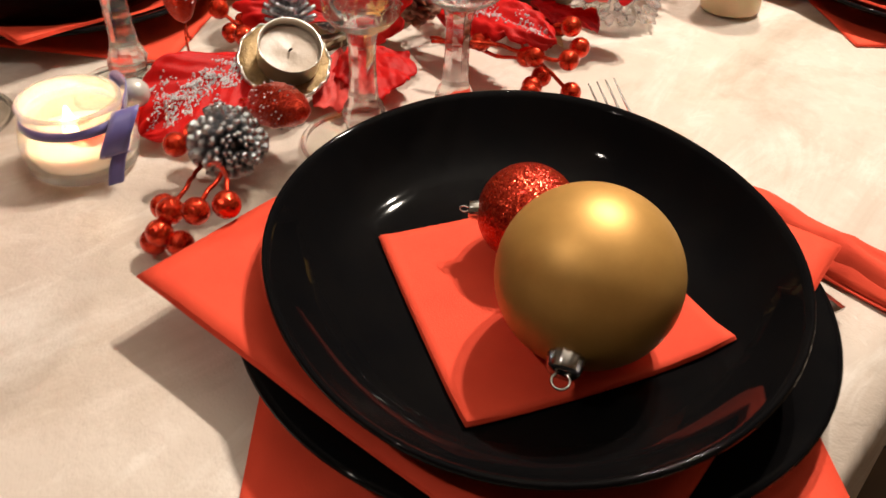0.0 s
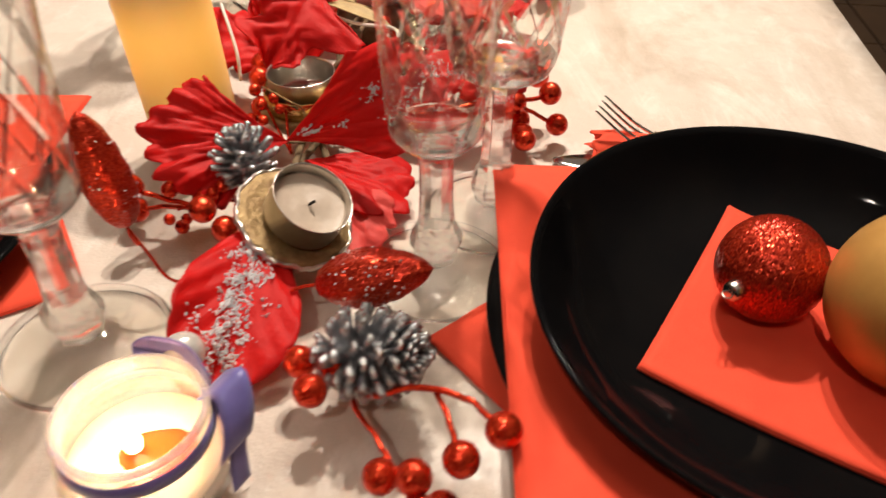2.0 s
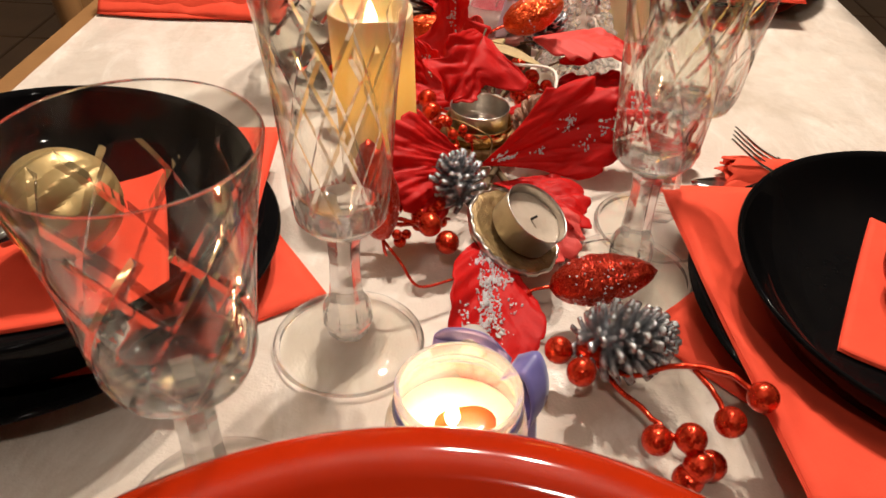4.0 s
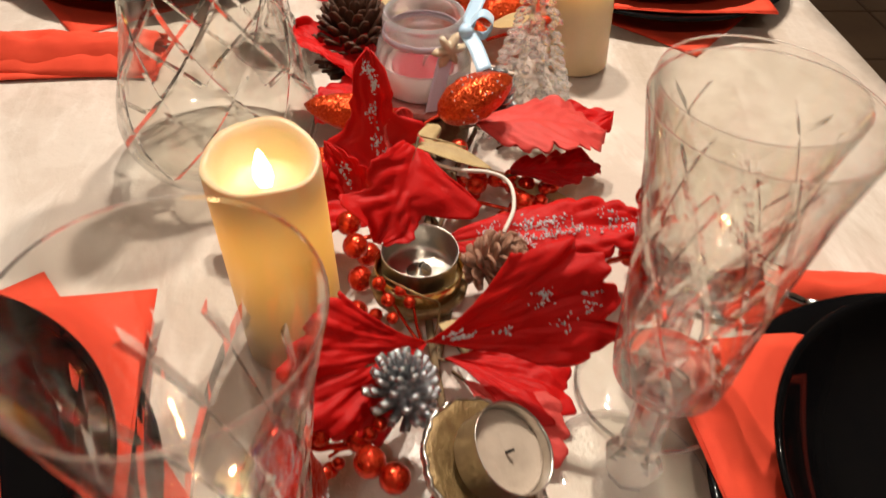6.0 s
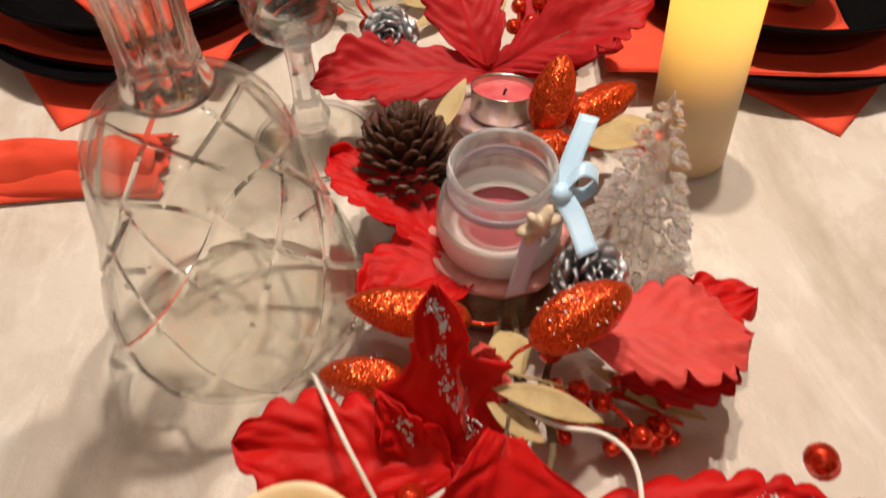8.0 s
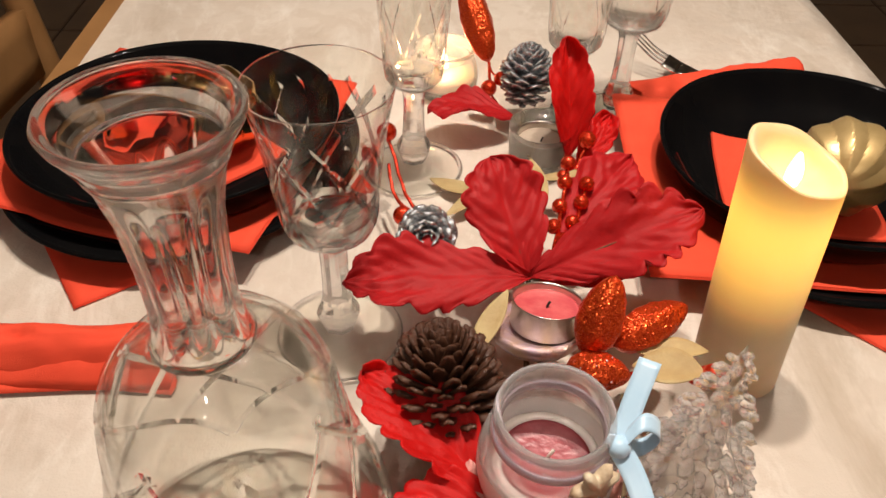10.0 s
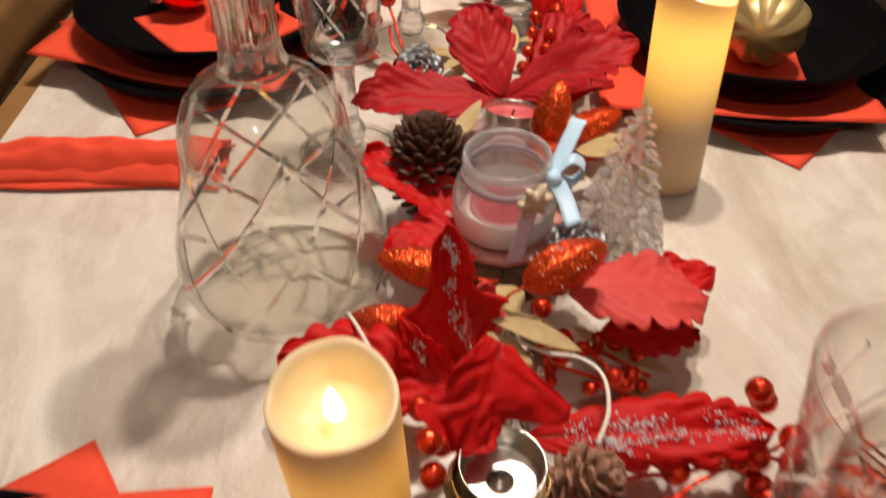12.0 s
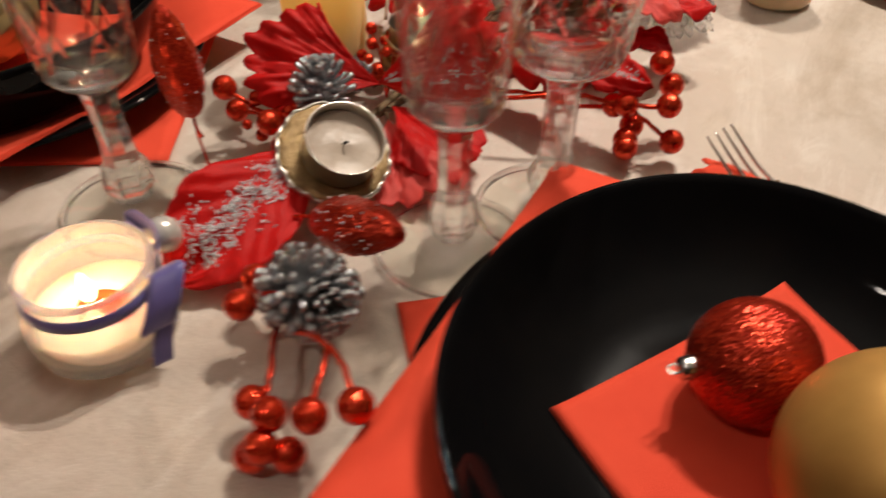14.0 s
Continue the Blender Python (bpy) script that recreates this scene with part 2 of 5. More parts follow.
MILK = glassy("milky_frosted_glass", (0.96, 0.95, 0.94), 0.3, solid=0.92, cloud=0.72, ior=1.25)
SPARKLE = glassy("sparkling_acrylic", (1, 1, 1), 0.0, 1.38, solid=0.72, cloud=0.10)
ACRYLIC = glassy("clear_acrylic", (1, 1, 1), 0.0, 1.4, solid=0.38)
VIOLET = plain("violet_satin", (0.095, 0.085, 0.27), 0.42, second=(0.14, 0.12, 0.36), scale=60, sheen=0.4)
SKYBLUE = plain("pale_blue_satin", (0.42, 0.62, 0.80), 0.4, second=(0.50, 0.68, 0.84), scale=60, sheen=0.4)
LILAC = plain("pale_lilac_satin", (0.62, 0.52, 0.62), 0.4, sheen=0.3)
STRAW = plain("dry_leaf", (0.48, 0.36, 0.17), 0.65, second=(0.36, 0.24, 0.10), scale=60, bump=0.3, bump_scale=300)
TWIG = plain("twig", (0.10, 0.06, 0.03), 0.8, second=(0.2, 0.13, 0.06), scale=120, bump=0.5, bump_scale=400)
CORD = plain("white_cord", (0.75, 0.68, 0.60), 0.7, bump=0.3, bump_scale=2500)
PEARL = plain("silver_pearl", (0.72, 0.68, 0.62), 0.18, 0.4)
SHELL = plain("cream_star_shell", (0.70, 0.58, 0.42), 0.5, second=(0.5, 0.36, 0.22), scale=150, bump=0.3)
WOOD = plain("varnished_beech", (0.32, 0.16, 0.06), 0.4, second=(0.25, 0.12, 0.042), scale=14, bump=0.1)
TILE = plain("brown_floor_tile", (0.10, 0.06, 0.035), 0.45, second=(0.14, 0.085, 0.05), scale=6, bump=0.1, bump_scale=40)
GROUT = plain("dark_grout", (0.05, 0.035, 0.025), 0.9)
WALL = plain("warm_plaster", (0.60, 0.52, 0.42), 0.9, second=(0.55, 0.47, 0.38), scale=3, bump=0.2, bump_scale=60)
CEIL = plain("ceiling_paint", (0.82, 0.80, 0.76), 0.9, second=(0.79, 0.77, 0.72), scale=4)
# the LED's light through the pillars is a band of emission in the wax
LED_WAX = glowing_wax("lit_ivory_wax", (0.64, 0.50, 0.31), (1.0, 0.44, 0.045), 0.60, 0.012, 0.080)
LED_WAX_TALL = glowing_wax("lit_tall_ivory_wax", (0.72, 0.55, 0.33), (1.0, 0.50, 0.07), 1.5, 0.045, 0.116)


# the flame's light in the jar wax is put in as a soft emission
JAR_WAX = glowing_wax("emissive_cream_wax", (0.82, 0.70, 0.56), (1.0, 0.62, 0.33), 0.38, -0.02, 0.03)
RED_POOL = plain("red_melted_wax", (0.75, 0.05, 0.01), 0.12)


# ---- shapes ----
def part(name, bm, material, parent=None, label="", smooth=True):
    me = bpy.data.meshes.new(name)
    bm.to_mesh(me)
    bm.free()
    me.materials.append(material)
    if smooth:
        me.polygons.foreach_set("use_smooth", [True] * len(me.polygons))
    ob = new(name, me)
    if parent:
        ob.parent = parent
    if label:
        ob["label"] = label
    return ob


def thing(name, label, category, group="", at=(0, 0, 0), turn=0.0, tip=0.0, lean=0.0):
    ob = new(name)
    ob.empty_display_size = 0.02
    ob.matrix_basis = pose(*at, tip, lean, turn)
    return tagged(ob, label, category, group)


def lathe(prof, n=48, wave=None, bm=None):
    """Turns a profile of (radius, height) round z. wave(angle, k) may scale the radius and shift the height."""
    bm = bm or bmesh.new()
    rings = []
    for k, (r, z) in enumerate(prof):
        if r < 1e-6:
            rings.append([bm.verts.new((0, 0, z))])
            continue
        ring = []
        for i in range(n):
            a = 2 * math.pi * i / n
            s, dz = wave(a, k) if wave else (1.0, 0.0)
            ring.append(bm.verts.new((r * s * math.cos(a), r * s * math.sin(a), z + dz)))
        rings.append(ring)
    for a, b in zip(rings, rings[1:]):
        for i in range(n):
            j = (i + 1) % n
            if len(a) == 1 and len(b) == 1:
                continue
            if len(a) == 1:
                bm.faces.new((a[0], b[i], b[j]))
            elif len(b) == 1:
                bm.faces.new((a[i], b[0], a[j]))
            else:
                bm.faces.new((a[i], b[i], b[j], a[j]))
    bmesh.ops.recalc_face_normals(bm, faces=bm.faces)
    return bm


def spline(points, steps=8):
    """A smooth line through points."""
    p = [Vector(q) for q in points]
    p = [2 * p[0] - p[1]] + p + [2 * p[-1] - p[-2]]
    out = []
    for a, b, c, d in zip(p, p[1:], p[2:], p[3:]):
        for s in range(steps):
            t = s / steps
            out.append(0.5 * (2 * b + (c - a) * t + (2 * a - 5 * b + 4 * c - d) * t * t + (3 * b - a - 3 * c + d) * t ** 3))
    return out + [p[-2]]


def tube(points, r, n=8, bm=None, steps=6, taper=1.0):
    bm = bm or bmesh.new()
    line = spline(points, steps)
    rings, up = [], Vector((0.13, 0.2, 1)).normalized()
    for k, q in enumerate(line):
        d = (line[min(k + 1, len(line) - 1)] - line[max(k - 1, 0)]).normalized()
        x = d.cross(up)
        x = x.normalized() if x.length > 1e-4 else Vector((1, 0, 0))
        y = d.cross(x)
        rr = r * (1 + (taper - 1) * k / (len(line) - 1))
        rings.append([bm.verts.new(q + rr * (math.cos(2 * math.pi * i / n) * x + math.sin(2 * math.pi * i / n) * y)) for i in range(n)])
    for a, b in zip(rings, rings[1:]):
        for i in range(n):
            j = (i + 1) % n
            bm.faces.new((a[i], a[j], b[j], b[i]))
    bm.faces.new(rings[0][::-1])
    bm.faces.new(rings[-1])
    return bm


def ball(r, at=(0, 0, 0), seg=20, bm=None, squash=1.0):
    bm = bm or bmesh.new()
    made = bmesh.ops.create_uvsphere(bm, u_segments=seg, v_segments=max(8, seg // 2), radius=r)["verts"]
    for v in made:
        v.co.z *= squash
    bmesh.ops.translate(bm, verts=made, vec=at)
    return bm


def sheet(fn, nu, nv, thick, bm=None):
    """A thin body over a grid: fn(u, v) gives the middle of the sheet for u, v in 0 to 1."""
    bm = bm or bmesh.new()
    p = [[Vector(fn(i / nu, j / nv)) for j in range(nv + 1)] for i in range(nu + 1)]
    top, low = [], []
    for i in range(nu + 1):
        a, b = [], []
        for j in range(nv + 1):
            du = p[min(i + 1, nu)][j] - p[max(i - 1, 0)][j]
            dv = p[i][min(j + 1, nv)] - p[i][max(j - 1, 0)]
            n = du.cross(dv)
            n = n.normalized() if n.length > 1e-12 else Vector((0, 0, 1))
            a.append(bm.verts.new(p[i][j] + n * thick / 2))
            b.append(bm.verts.new(p[i][j] - n * thick / 2))
        top.append(a)
        low.append(b)
    for i in range(nu):
        for j in range(nv):
            bm.faces.new((top[i][j], top[i + 1][j], top[i + 1][j + 1], top[i][j + 1]))
            bm.faces.new((low[i][j], low[i][j + 1], low[i + 1][j + 1], low[i + 1][j]))
    for i in range(nu):
        bm.faces.new((top[i][0], low[i][0], low[i + 1][0], top[i + 1][0]))
        bm.faces.new((top[i][nv], top[i + 1][nv], low[i + 1][nv], low[i][nv]))
    for j in range(nv):
        bm.faces.new((top[0][j], top[0][j + 1], low[0][j + 1], low[0][j]))
        bm.faces.new((top[nu][j], low[nu][j], low[nu][j + 1], top[nu][j + 1]))
    return bm


def box(x0, x1, y0, y1, z0, z1, bevel=0.0, bm=None):
    bm = bm or bmesh.new()
    made = bmesh.ops.create_cube(bm, size=1)["verts"]
    for v in made:
        v.co = Vector(((x0, x1)[v.co.x > 0], (y0, y1)[v.co.y > 0], (z0, z1)[v.co.z > 0]))
    if bevel:
        es = [e for e in bm.edges if e.verts[0] in made]
        bmesh.ops.bevel(bm, geom=es, offset=bevel, segments=2, affect="EDGES")
    return bm


def frame_to(a, b, up=(0, 0, 1)):
    """A turn whose y runs from a to b and whose z leans to up."""
    y = (Vector(b) - Vector(a)).normalized()
    x = y.cross(Vector(up))
    x = x.normalized() if x.length > 1e-4 else Vector((1, 0, 0))
    return Matrix.Translation(a) @ Matrix((x, y, x.cross(y))).transposed().to_4x4()


# ---- room and table ----
FLOOR = -0.75
TX0, TX1, TY0, TY1 = -0.391, 0.354, -0.56, 1.30


def room():
    floor = tagged(part("floor", box(-2.2, 2.4, -2.2, 3.2, FLOOR - 0.1, FLOOR - 0.006), GROUT, smooth=False), "dark brown tiled floor", "floor", kind="structure")
    tile = box(-0.146, 0.146, -0.146, 0.146, 0, 0.006, 0.002)
    me = bpy.data.meshes.new("tile")
    tile.to_mesh(me)
    tile.free()
    me.materials.append(TILE)
    for i in range(14):
        for j in range(18):
            ob = new("tile", me)
            ob.parent = floor
            ob.location = (-1.95 + 0.3 * i, -2.05 + 0.3 * j, FLOOR - 0.006)
    for name, b in (("wall_north", (-2.2, 2.4, 3.2, 3.35)), ("wall_south", (-2.2, 2.4, -2.35, -2.2)), ("wall_west", (-2.35, -2.2, -2.35, 3.35)), ("wall_east", (2.4, 2.55, -2.35, 3.35))):
        tagged(part(name, box(*b, FLOOR, 1.8), WALL, smooth=False), "warm plaster wall in dim lamplight", "wall", kind="structure")
    tagged(part("ceiling", box(-2.35, 2.55, -2.35, 3.35, 1.8, 1.9), CEIL, smooth=False), "pale painted ceiling", "ceiling", kind="structure")


def table():
    t = thing("dining_table", "dining table hidden under a cream tablecloth", "table", at=(0, 0, FLOOR))
    h = -FLOOR
    part("tabletop", box(TX0 - 0.027, TX1 - 0.006, TY0 + 0.006, TY1 - 0.006, h - 0.03, h - 0.004, 0.004), WOOD, t, smooth=False)
    for x in (TX0 + 0.06, TX1 - 0.06):
        for y in (TY0 + 0.06, TY1 - 0.06):
            part("leg", box(x - 0.03, x + 0.03, y - 0.03, y + 0.03, 0, h - 0.03, 0.003), WOOD, t, smooth=False)


def tablecloth():
    """One cloth: flat on the top, hanging with shallow folds at the sides."""
    bm = bmesh.new()
    drop, nx, ny, nd = 0.24, 40, 90, 10
    xs = [TX0 + (TX1 - TX0) * i / nx for i in range(nx + 1)]
    ys = [TY0 + (TY1 - TY0) * j / ny for j in range(ny + 1)]

    def z(x, y):
        return 0.0012 * noise.noise((x * 7, y * 7, 0.3)) - 0.0012

    top = [[bm.verts.new((x, y, z(x, y))) for y in ys] for x in xs]
    for i in range(nx):
        for j in range(ny):
            bm.faces.new((top[i][j], top[i + 1][j], top[i + 1][j + 1], top[i][j + 1]))
    rim = [top[i][0] for i in range(nx)] + [top[nx][j] for j in range(ny)] + [top[i][ny] for i in range(nx, 0, -1)] + [top[0][j] for j in range(ny, 0, -1)]
    mid = Vector(((TX0 + TX1) / 2, (TY0 + TY1) / 2, 0))
    prev = rim
    for k in range(1, nd + 1):
        d = k / nd
        ring = []
        for n, v in enumerate(rim):
            p = v.co.copy()
            out = Vector((0, 0, 0))
            if abs(p.x - TX0) < 1e-6 or abs(p.x - TX1) < 1e-6:
                out.x = math.copysign(1, p.x - mid.x)
            if abs(p.y - TY0) < 1e-6 or abs(p.y - TY1) < 1e-6:
                out.y = math.copysign(1, p.y - mid.y)
            w = 0.006 + d * (0.012 + 0.012 * math.sin(n * 0.55) + 0.006 * math.sin(n * 0.23 + 1))
            if out.x < 0:
                # on this side the cloth stops short of the table's wooden edge
                ring.append(bm.verts.new((p.x - 0.002 * d, p.y + out.y * w, -0.0034 * d if not out.y else -drop * d - 0.002)))
                continue
            ring.append(bm.verts.new((p.x + out.x * w, p.y + out.y * w, -drop * d - 0.002)))
        for n in range(len(rim)):
            m = (n + 1) % len(rim)
            bm.faces.new((prev[n], ring[n], ring[m], prev[m]))
        prev = ring
    bmesh.ops.recalc_face_normals(bm, faces=bm.faces)
    tagged(part("tablecloth", bm, CLOTH), "cream damask tablecloth spread over the table", "tablecloth")


def chair(at, turn):
    c = thing("wooden_chair", "light varnished wooden chair drawn up to the table", "chair", "chairs round the table", at, turn)
    part("seat", box(-0.2, 0.2, -0.2, 0.2, 0.43, 0.46, 0.006), WOOD, c, smooth=False)
    for x in (-0.18, 0.18):
        part("leg", box(x - 0.017, x + 0.017, -0.19, -0.156, 0, 0.43, 0.003), WOOD, c, smooth=False)
        part("back_post", tube([(x, 0.18, 0), (x, 0.18, 0.43), (x, 0.20, 0.7), (x, 0.24, 0.93)], 0.018, 10), WOOD, c)
    for z, y in ((0.62, 0.192), (0.86, 0.228)):
        part("back_rail", sheet(lambda u, v: (-0.17 + 0.34 * u, y + 0.015 * math.sin(math.pi * u), z + 0.09 * (v - 0.5)), 12, 3, 0.016), WOOD, c)


# ---- place settings ----
def deep_plate(at, lobes, tilt, deep):
    """A deep plate of slightly oval outline; lobes are the cosine and sine parts of its oval, tilt its lean about x and y."""
    p = thing("deep_plate", "glossy black deep plate standing on a red napkin", "plate", "black deep plates", at, 0.0, *tilt)
    prof = [(0, 0.0), (0.066, 0.0), (0.070, 0.002), (0.086, 0.0035), (0.101, 0.0125), (0.1115, 0.0270), (0.1160, 0.0335), (0.1172, 0.0352), (0.1165, 0.0366), (0.1150, 0.0366), (0.1128, 0.0342), (0.1078, 0.0272), (0.1010, 0.0196), (0.0930, 0.0138), (0.0830, 0.0096), (0.0700, 0.0071), (0.052, 0.0058), (0.03, 0.0052), (0, 0.005)]
    prof = [(r * 0.966, z * deep) for r, z in prof]

    def oval(a, k):
        return 1 + lobes[0] * math.cos(2 * a) + lobes[1] * math.sin(2 * a) - 0.005 * math.cos(4 * a) + 0.006 * math.sin(4 * a), 0.0

    part("bowl", lathe(prof, 96, oval), BLACK, p)
    return p


def flat_plate(at, turn):
    p = thing("dinner_plate", "large glossy black dinner plate under a red napkin", "plate", "black dinner plates", at, turn)
    prof = [(0, 0.0), (0.075, 0.0), (0.078, 0.002), (0.10, 0.006), (0.122, 0.0135), (0.1285, 0.0165), (0.1300, 0.0182), (0.1290, 0.0195), (0.1265, 0.0195), (0.118, 0.0165), (0.10, 0.0100), (0.085, 0.0062), (0.06, 0.0050), (0, 0.0045)]
    part("disc", lathe(prof, 96, lambda a, k: (1 + 0.010 * math.cos(3 * a), 0)), BLACK, p)
    return p


def square_napkin(name, label, at, side, turn, height, layers=3, group=""):
    """A folded paper napkin laid flat; height(x, y) is what it lies on."""
    n = thing(name, label, "napkin", group, (at[0], at[1], 0), 0)
    c, s = math.cos(radians(turn)), math.sin(radians(turn))
    for k in range(layers):
        off, grow = 0.0007 * k, 1 - 0.005 * k

        def place(u, v):
            a, b = (u - 0.5) * side * grow, (v - 0.5) * side * grow
            x, y = c * a - s * b, s * a + c * b
            return x, y, height(x, y) + 0.0006 + off + 0.0006 * noise.noise((x * 25, y * 25, k))

        part("paper_layer", sheet(place, 28, 28, 0.0007), PAPER, n)
    return n


def hollow(r, deep):
    """How high the inside of a deep plate lies over its base at a distance from its middle, with a little air under the paper."""
    low = ((0.0, 0.0056), (0.03, 0.0058), (0.052, 0.0065), (0.068, 0.0078), (0.080, 0.0104), (0.090, 0.0146), (0.0975, 0.0205), (0.104, 0.028))
    for (r0, z0), (r1, z1) in zip(low, low[1:]):
        if r <= r1:
            return deep * (z0 + (z1 - z0) * (r - r0) / (r1 - r0))
    return deep * (0.028 + (r - 0.104) * 1.2)


def place_setting(plate, bowl, lower, middle, small, name_small, lobes=(0.018, -0.034), tilt=(0.0, 0.0), deep=1.08):
    """Napkin, plate, napkin, deep plate, small napkin, from the cloth up. Each napkin: middle, side and turn."""
    x, y = plate
    square_napkin("underlay_napkin", "red paper napkin laid under a black dinner plate", lower[:2], lower[2], lower[3], lambda a, b: 0.0, 2, "red underlay napkins")
    flat_plate((x, y, 0.0035), 20)

    def drape(a, b):
        r = math.hypot(a + middle[0] - x, b + middle[1] - y)
        if r < 0.118:
            return 0.0105 + 0.0105 * max(0, (r - 0.085) / 0.033) ** 1.5 if r > 0.06 else 0.0105
        if r < 0.131:
            return 0.0225 + 0.0015 * (r - 0.118) / 0.013
        return 0.0240 + (r - 0.131) * 0.03

    square_napkin("middle_napkin", "red paper napkin with its corners reaching past a black plate", middle[:2], middle[2], middle[3], drape, 3, "red napkins between the plates")
    bx, by, bz = bowl
    deep_plate(bowl, lobes, tilt, deep)
    if small:
        sx, sy, side, turn = small

        def lie(a, b):
            u, v = a + sx - bx, b + sy - by
            return bz + hollow(math.hypot(u, v), deep) + v * math.tan(radians(tilt[0])) - u * math.tan(radians(tilt[1]))

        square_napkin("small_napkin", name_small, (sx, sy), side, turn, lie, 3, "small napkins in the plates")


def bauble(label, at, r, axis, material, ribs=0, cap=True):
    b = thing("christmas_bauble", label, "bauble", "", at)
    turn = frame_to((0, 0, 0), axis)
    m = turn @ pose(0, 0, 0, -90, 0, 0)
    n, rows = 64, 40
    prof = [(r * math.sin(math.pi * k / rows), -r * math.cos(math.pi * k / rows)) for k in range(rows + 1)]
    prof[0], prof[-1] = (0, -r), (0, r)

    def wave(a, k):
        if not ribs:
            return 1.0, 0.0
        z = abs((a * ribs / (2 * math.pi) + k / rows * 1.2) % 1 - 0.5) * 2
        return 1 - 0.10 * (1 - z) * min(1, k / 6, (rows - k) / 6), 0.0

    bm = lathe(prof, n * (2 if ribs else 1), wave)
    bmesh.ops.transform(bm, matrix=m, verts=bm.verts)
    part("ball", bm, material, b, smooth=not ribs)
    if cap:
        q = r * 0.18
        prof = [(q * 1.02, r * 0.955), (q * 1.04, r * 1.0), (q, r * 1.06), (q * 0.97, r * 1.145), (q * 0.85, r * 1.17), (0, r * 1.18)]
        bm = lathe(prof, 40, lambda a, k: (1 + 0.05 * math.cos(14 * a) * (k < 3), 0))
        bmesh.ops.transform(bm, matrix=m, verts=bm.verts)
        cap_part = part("cap", bm, STEEL, b, "crimped silver cap")
        bm = tube([(q * 0.5 * math.cos(t), 0, r * 1.18 + q * 0.40 + q * 0.5 * math.sin(t)) for t in [k * math.pi / 5 - 0.9 for k in range(10)]], q * 0.09, 6)
        bmesh.ops.transform(bm, matrix=m, verts=bm.verts)
        part("loop", bm, STEEL, cap_part)
    return b


# ---- glassware ----
def cut_glass(g, name, label, outer, inner, n, cells, z0, z1, rows, deep, solid_below, facet=None):
    """A glass vessel whose outer wall is cut with crossing V grooves between z0 and z1, n of them each way round and rows
    repeats high. The grooves have sharp facets, the base and the lip are thick glass, the rest is thin smooth wall."""
    count, steps = n * cells, round(cells * rows)
    cutz = [z0 + (z1 - z0) * k / steps for k in range(steps + 1)]

    def radius(z):
        for (r0, h0), (r1, h1) in zip(outer, outer[1:]):
            if h0 <= z <= h1 and h1 > h0:
                return r0 + (r1 - r0) * (z - h0) / (h1 - h0)
        return outer[-1][0]

    prof = [p for p in outer if p[1] < z0 - 0.0005] + [(radius(z), z) for z in cutz] + [p for p in outer if p[1] > z1 + 0.0005]
    first = len([p for p in outer if p[1] < z0 - 0.0005])
    total = prof + inner
    bm = bmesh.new()
    rings, sunk = [], []
    for k, (r, z) in enumerate(total):
        if r < 1e-6:
            rings.append([bm.verts.new((0, 0, z))] * count)
            sunk.append([False] * count)
            continue
        row = k - first
        flags = [0 < row < steps and k < len(prof) and ((i + row) % cells == cells // 2 or (i - row) % cells == cells // 2) for i in range(count)]
        ring = []
        for i in range(count):
            rr, a = r - deep * flags[i], 2 * math.pi * i / count
            ring.append(bm.verts.new((rr * math.cos(a), rr * math.sin(a), z)))
        rings.append(ring)
        sunk.append(flags)
    for k in range(len(rings) - 1):
        for i in range(count):
            j = (i + 1) % count
            v = [rings[k][i], rings[k][j], rings[k + 1][j], rings[k + 1][i]]
            d = [sunk[k][i], sunk[k][j], sunk[k + 1][j], sunk[k + 1][i]]
            if len(set(v)) < 4:
                bm.faces.new(list(dict.fromkeys(v))).smooth = True
            elif not any(d):
                bm.faces.new(v).smooth = True
            else:
                even = (d[0] and d[2]) or (sum(d) == 1 and (d[1] or d[3]))
                for t in ((0, 1, 2), (0, 2, 3)) if even else ((0, 1, 3), (1, 2, 3)):
                    f = bm.faces.new([v[q] for q in t])
                    f.smooth = not any(d[q] for q in t)
    bmesh.ops.recalc_face_normals(bm, faces=bm.faces)
    top = max(z for _, z in total) - 0.0015
    for f in bm.faces:
        c = f.calc_center_median()
        if not f.smooth:
            f.material_index = 2
        elif solid_below < c.z < top:
            f.material_index = 1
    ob = part(name, bm, CLEAR, g, label, smooth=False)
    ob.data.materials.append(THIN)
    ob.data.materials.append(facet or FACET)
    return ob


FOOT = [(0, 0.0), (0.030, 0.0), (0.0345, 0.0), (0.0372, 0.0006), (0.0380, 0.0018), (0.0372, 0.0028), (0.0345, 0.0030), (0.028, 0.0036), (0.015, 0.006), (0.0105, 0.010)]


def glass_parts(g, top, outer, inner, cuts):
    """Foot, stem and cut bowl of a stemmed glass; the stem's ends sink a little into the others."""
    foot = part("foot", lathe(FOOT + [(0, 0.0102)], 64), CLEAR, g)
    foot.data.materials.append(THIN)
    for p in foot.data.polygons:
        p.material_index = 1 if 0.017 < math.hypot(p.center.x, p.center.y) < 0.034 else 0
    stem = [(0, 0.0095), (0.0100, 0.0097), (0.0108, 0.014), (0.0125, 0.018), (0.0128, 0.022), (0.0112, 0.027), (0.0088, 0.031), (0.0080, 0.040), (0.0076, 0.055), (0.0079, top - 0.008), (0.0095, top - 0.002), (0.0110, top + 0.001), (0, top + 0.0012)]
    part("stem", lathe(stem, 8), CLEAR, g, "faceted glass stem", smooth=False)
    cut_glass(g, "bowl", "cut-crystal bowl", [(0, top - 0.001), (0.0095, top - 0.0005)] + outer, inner, *cuts, top + 0.011)


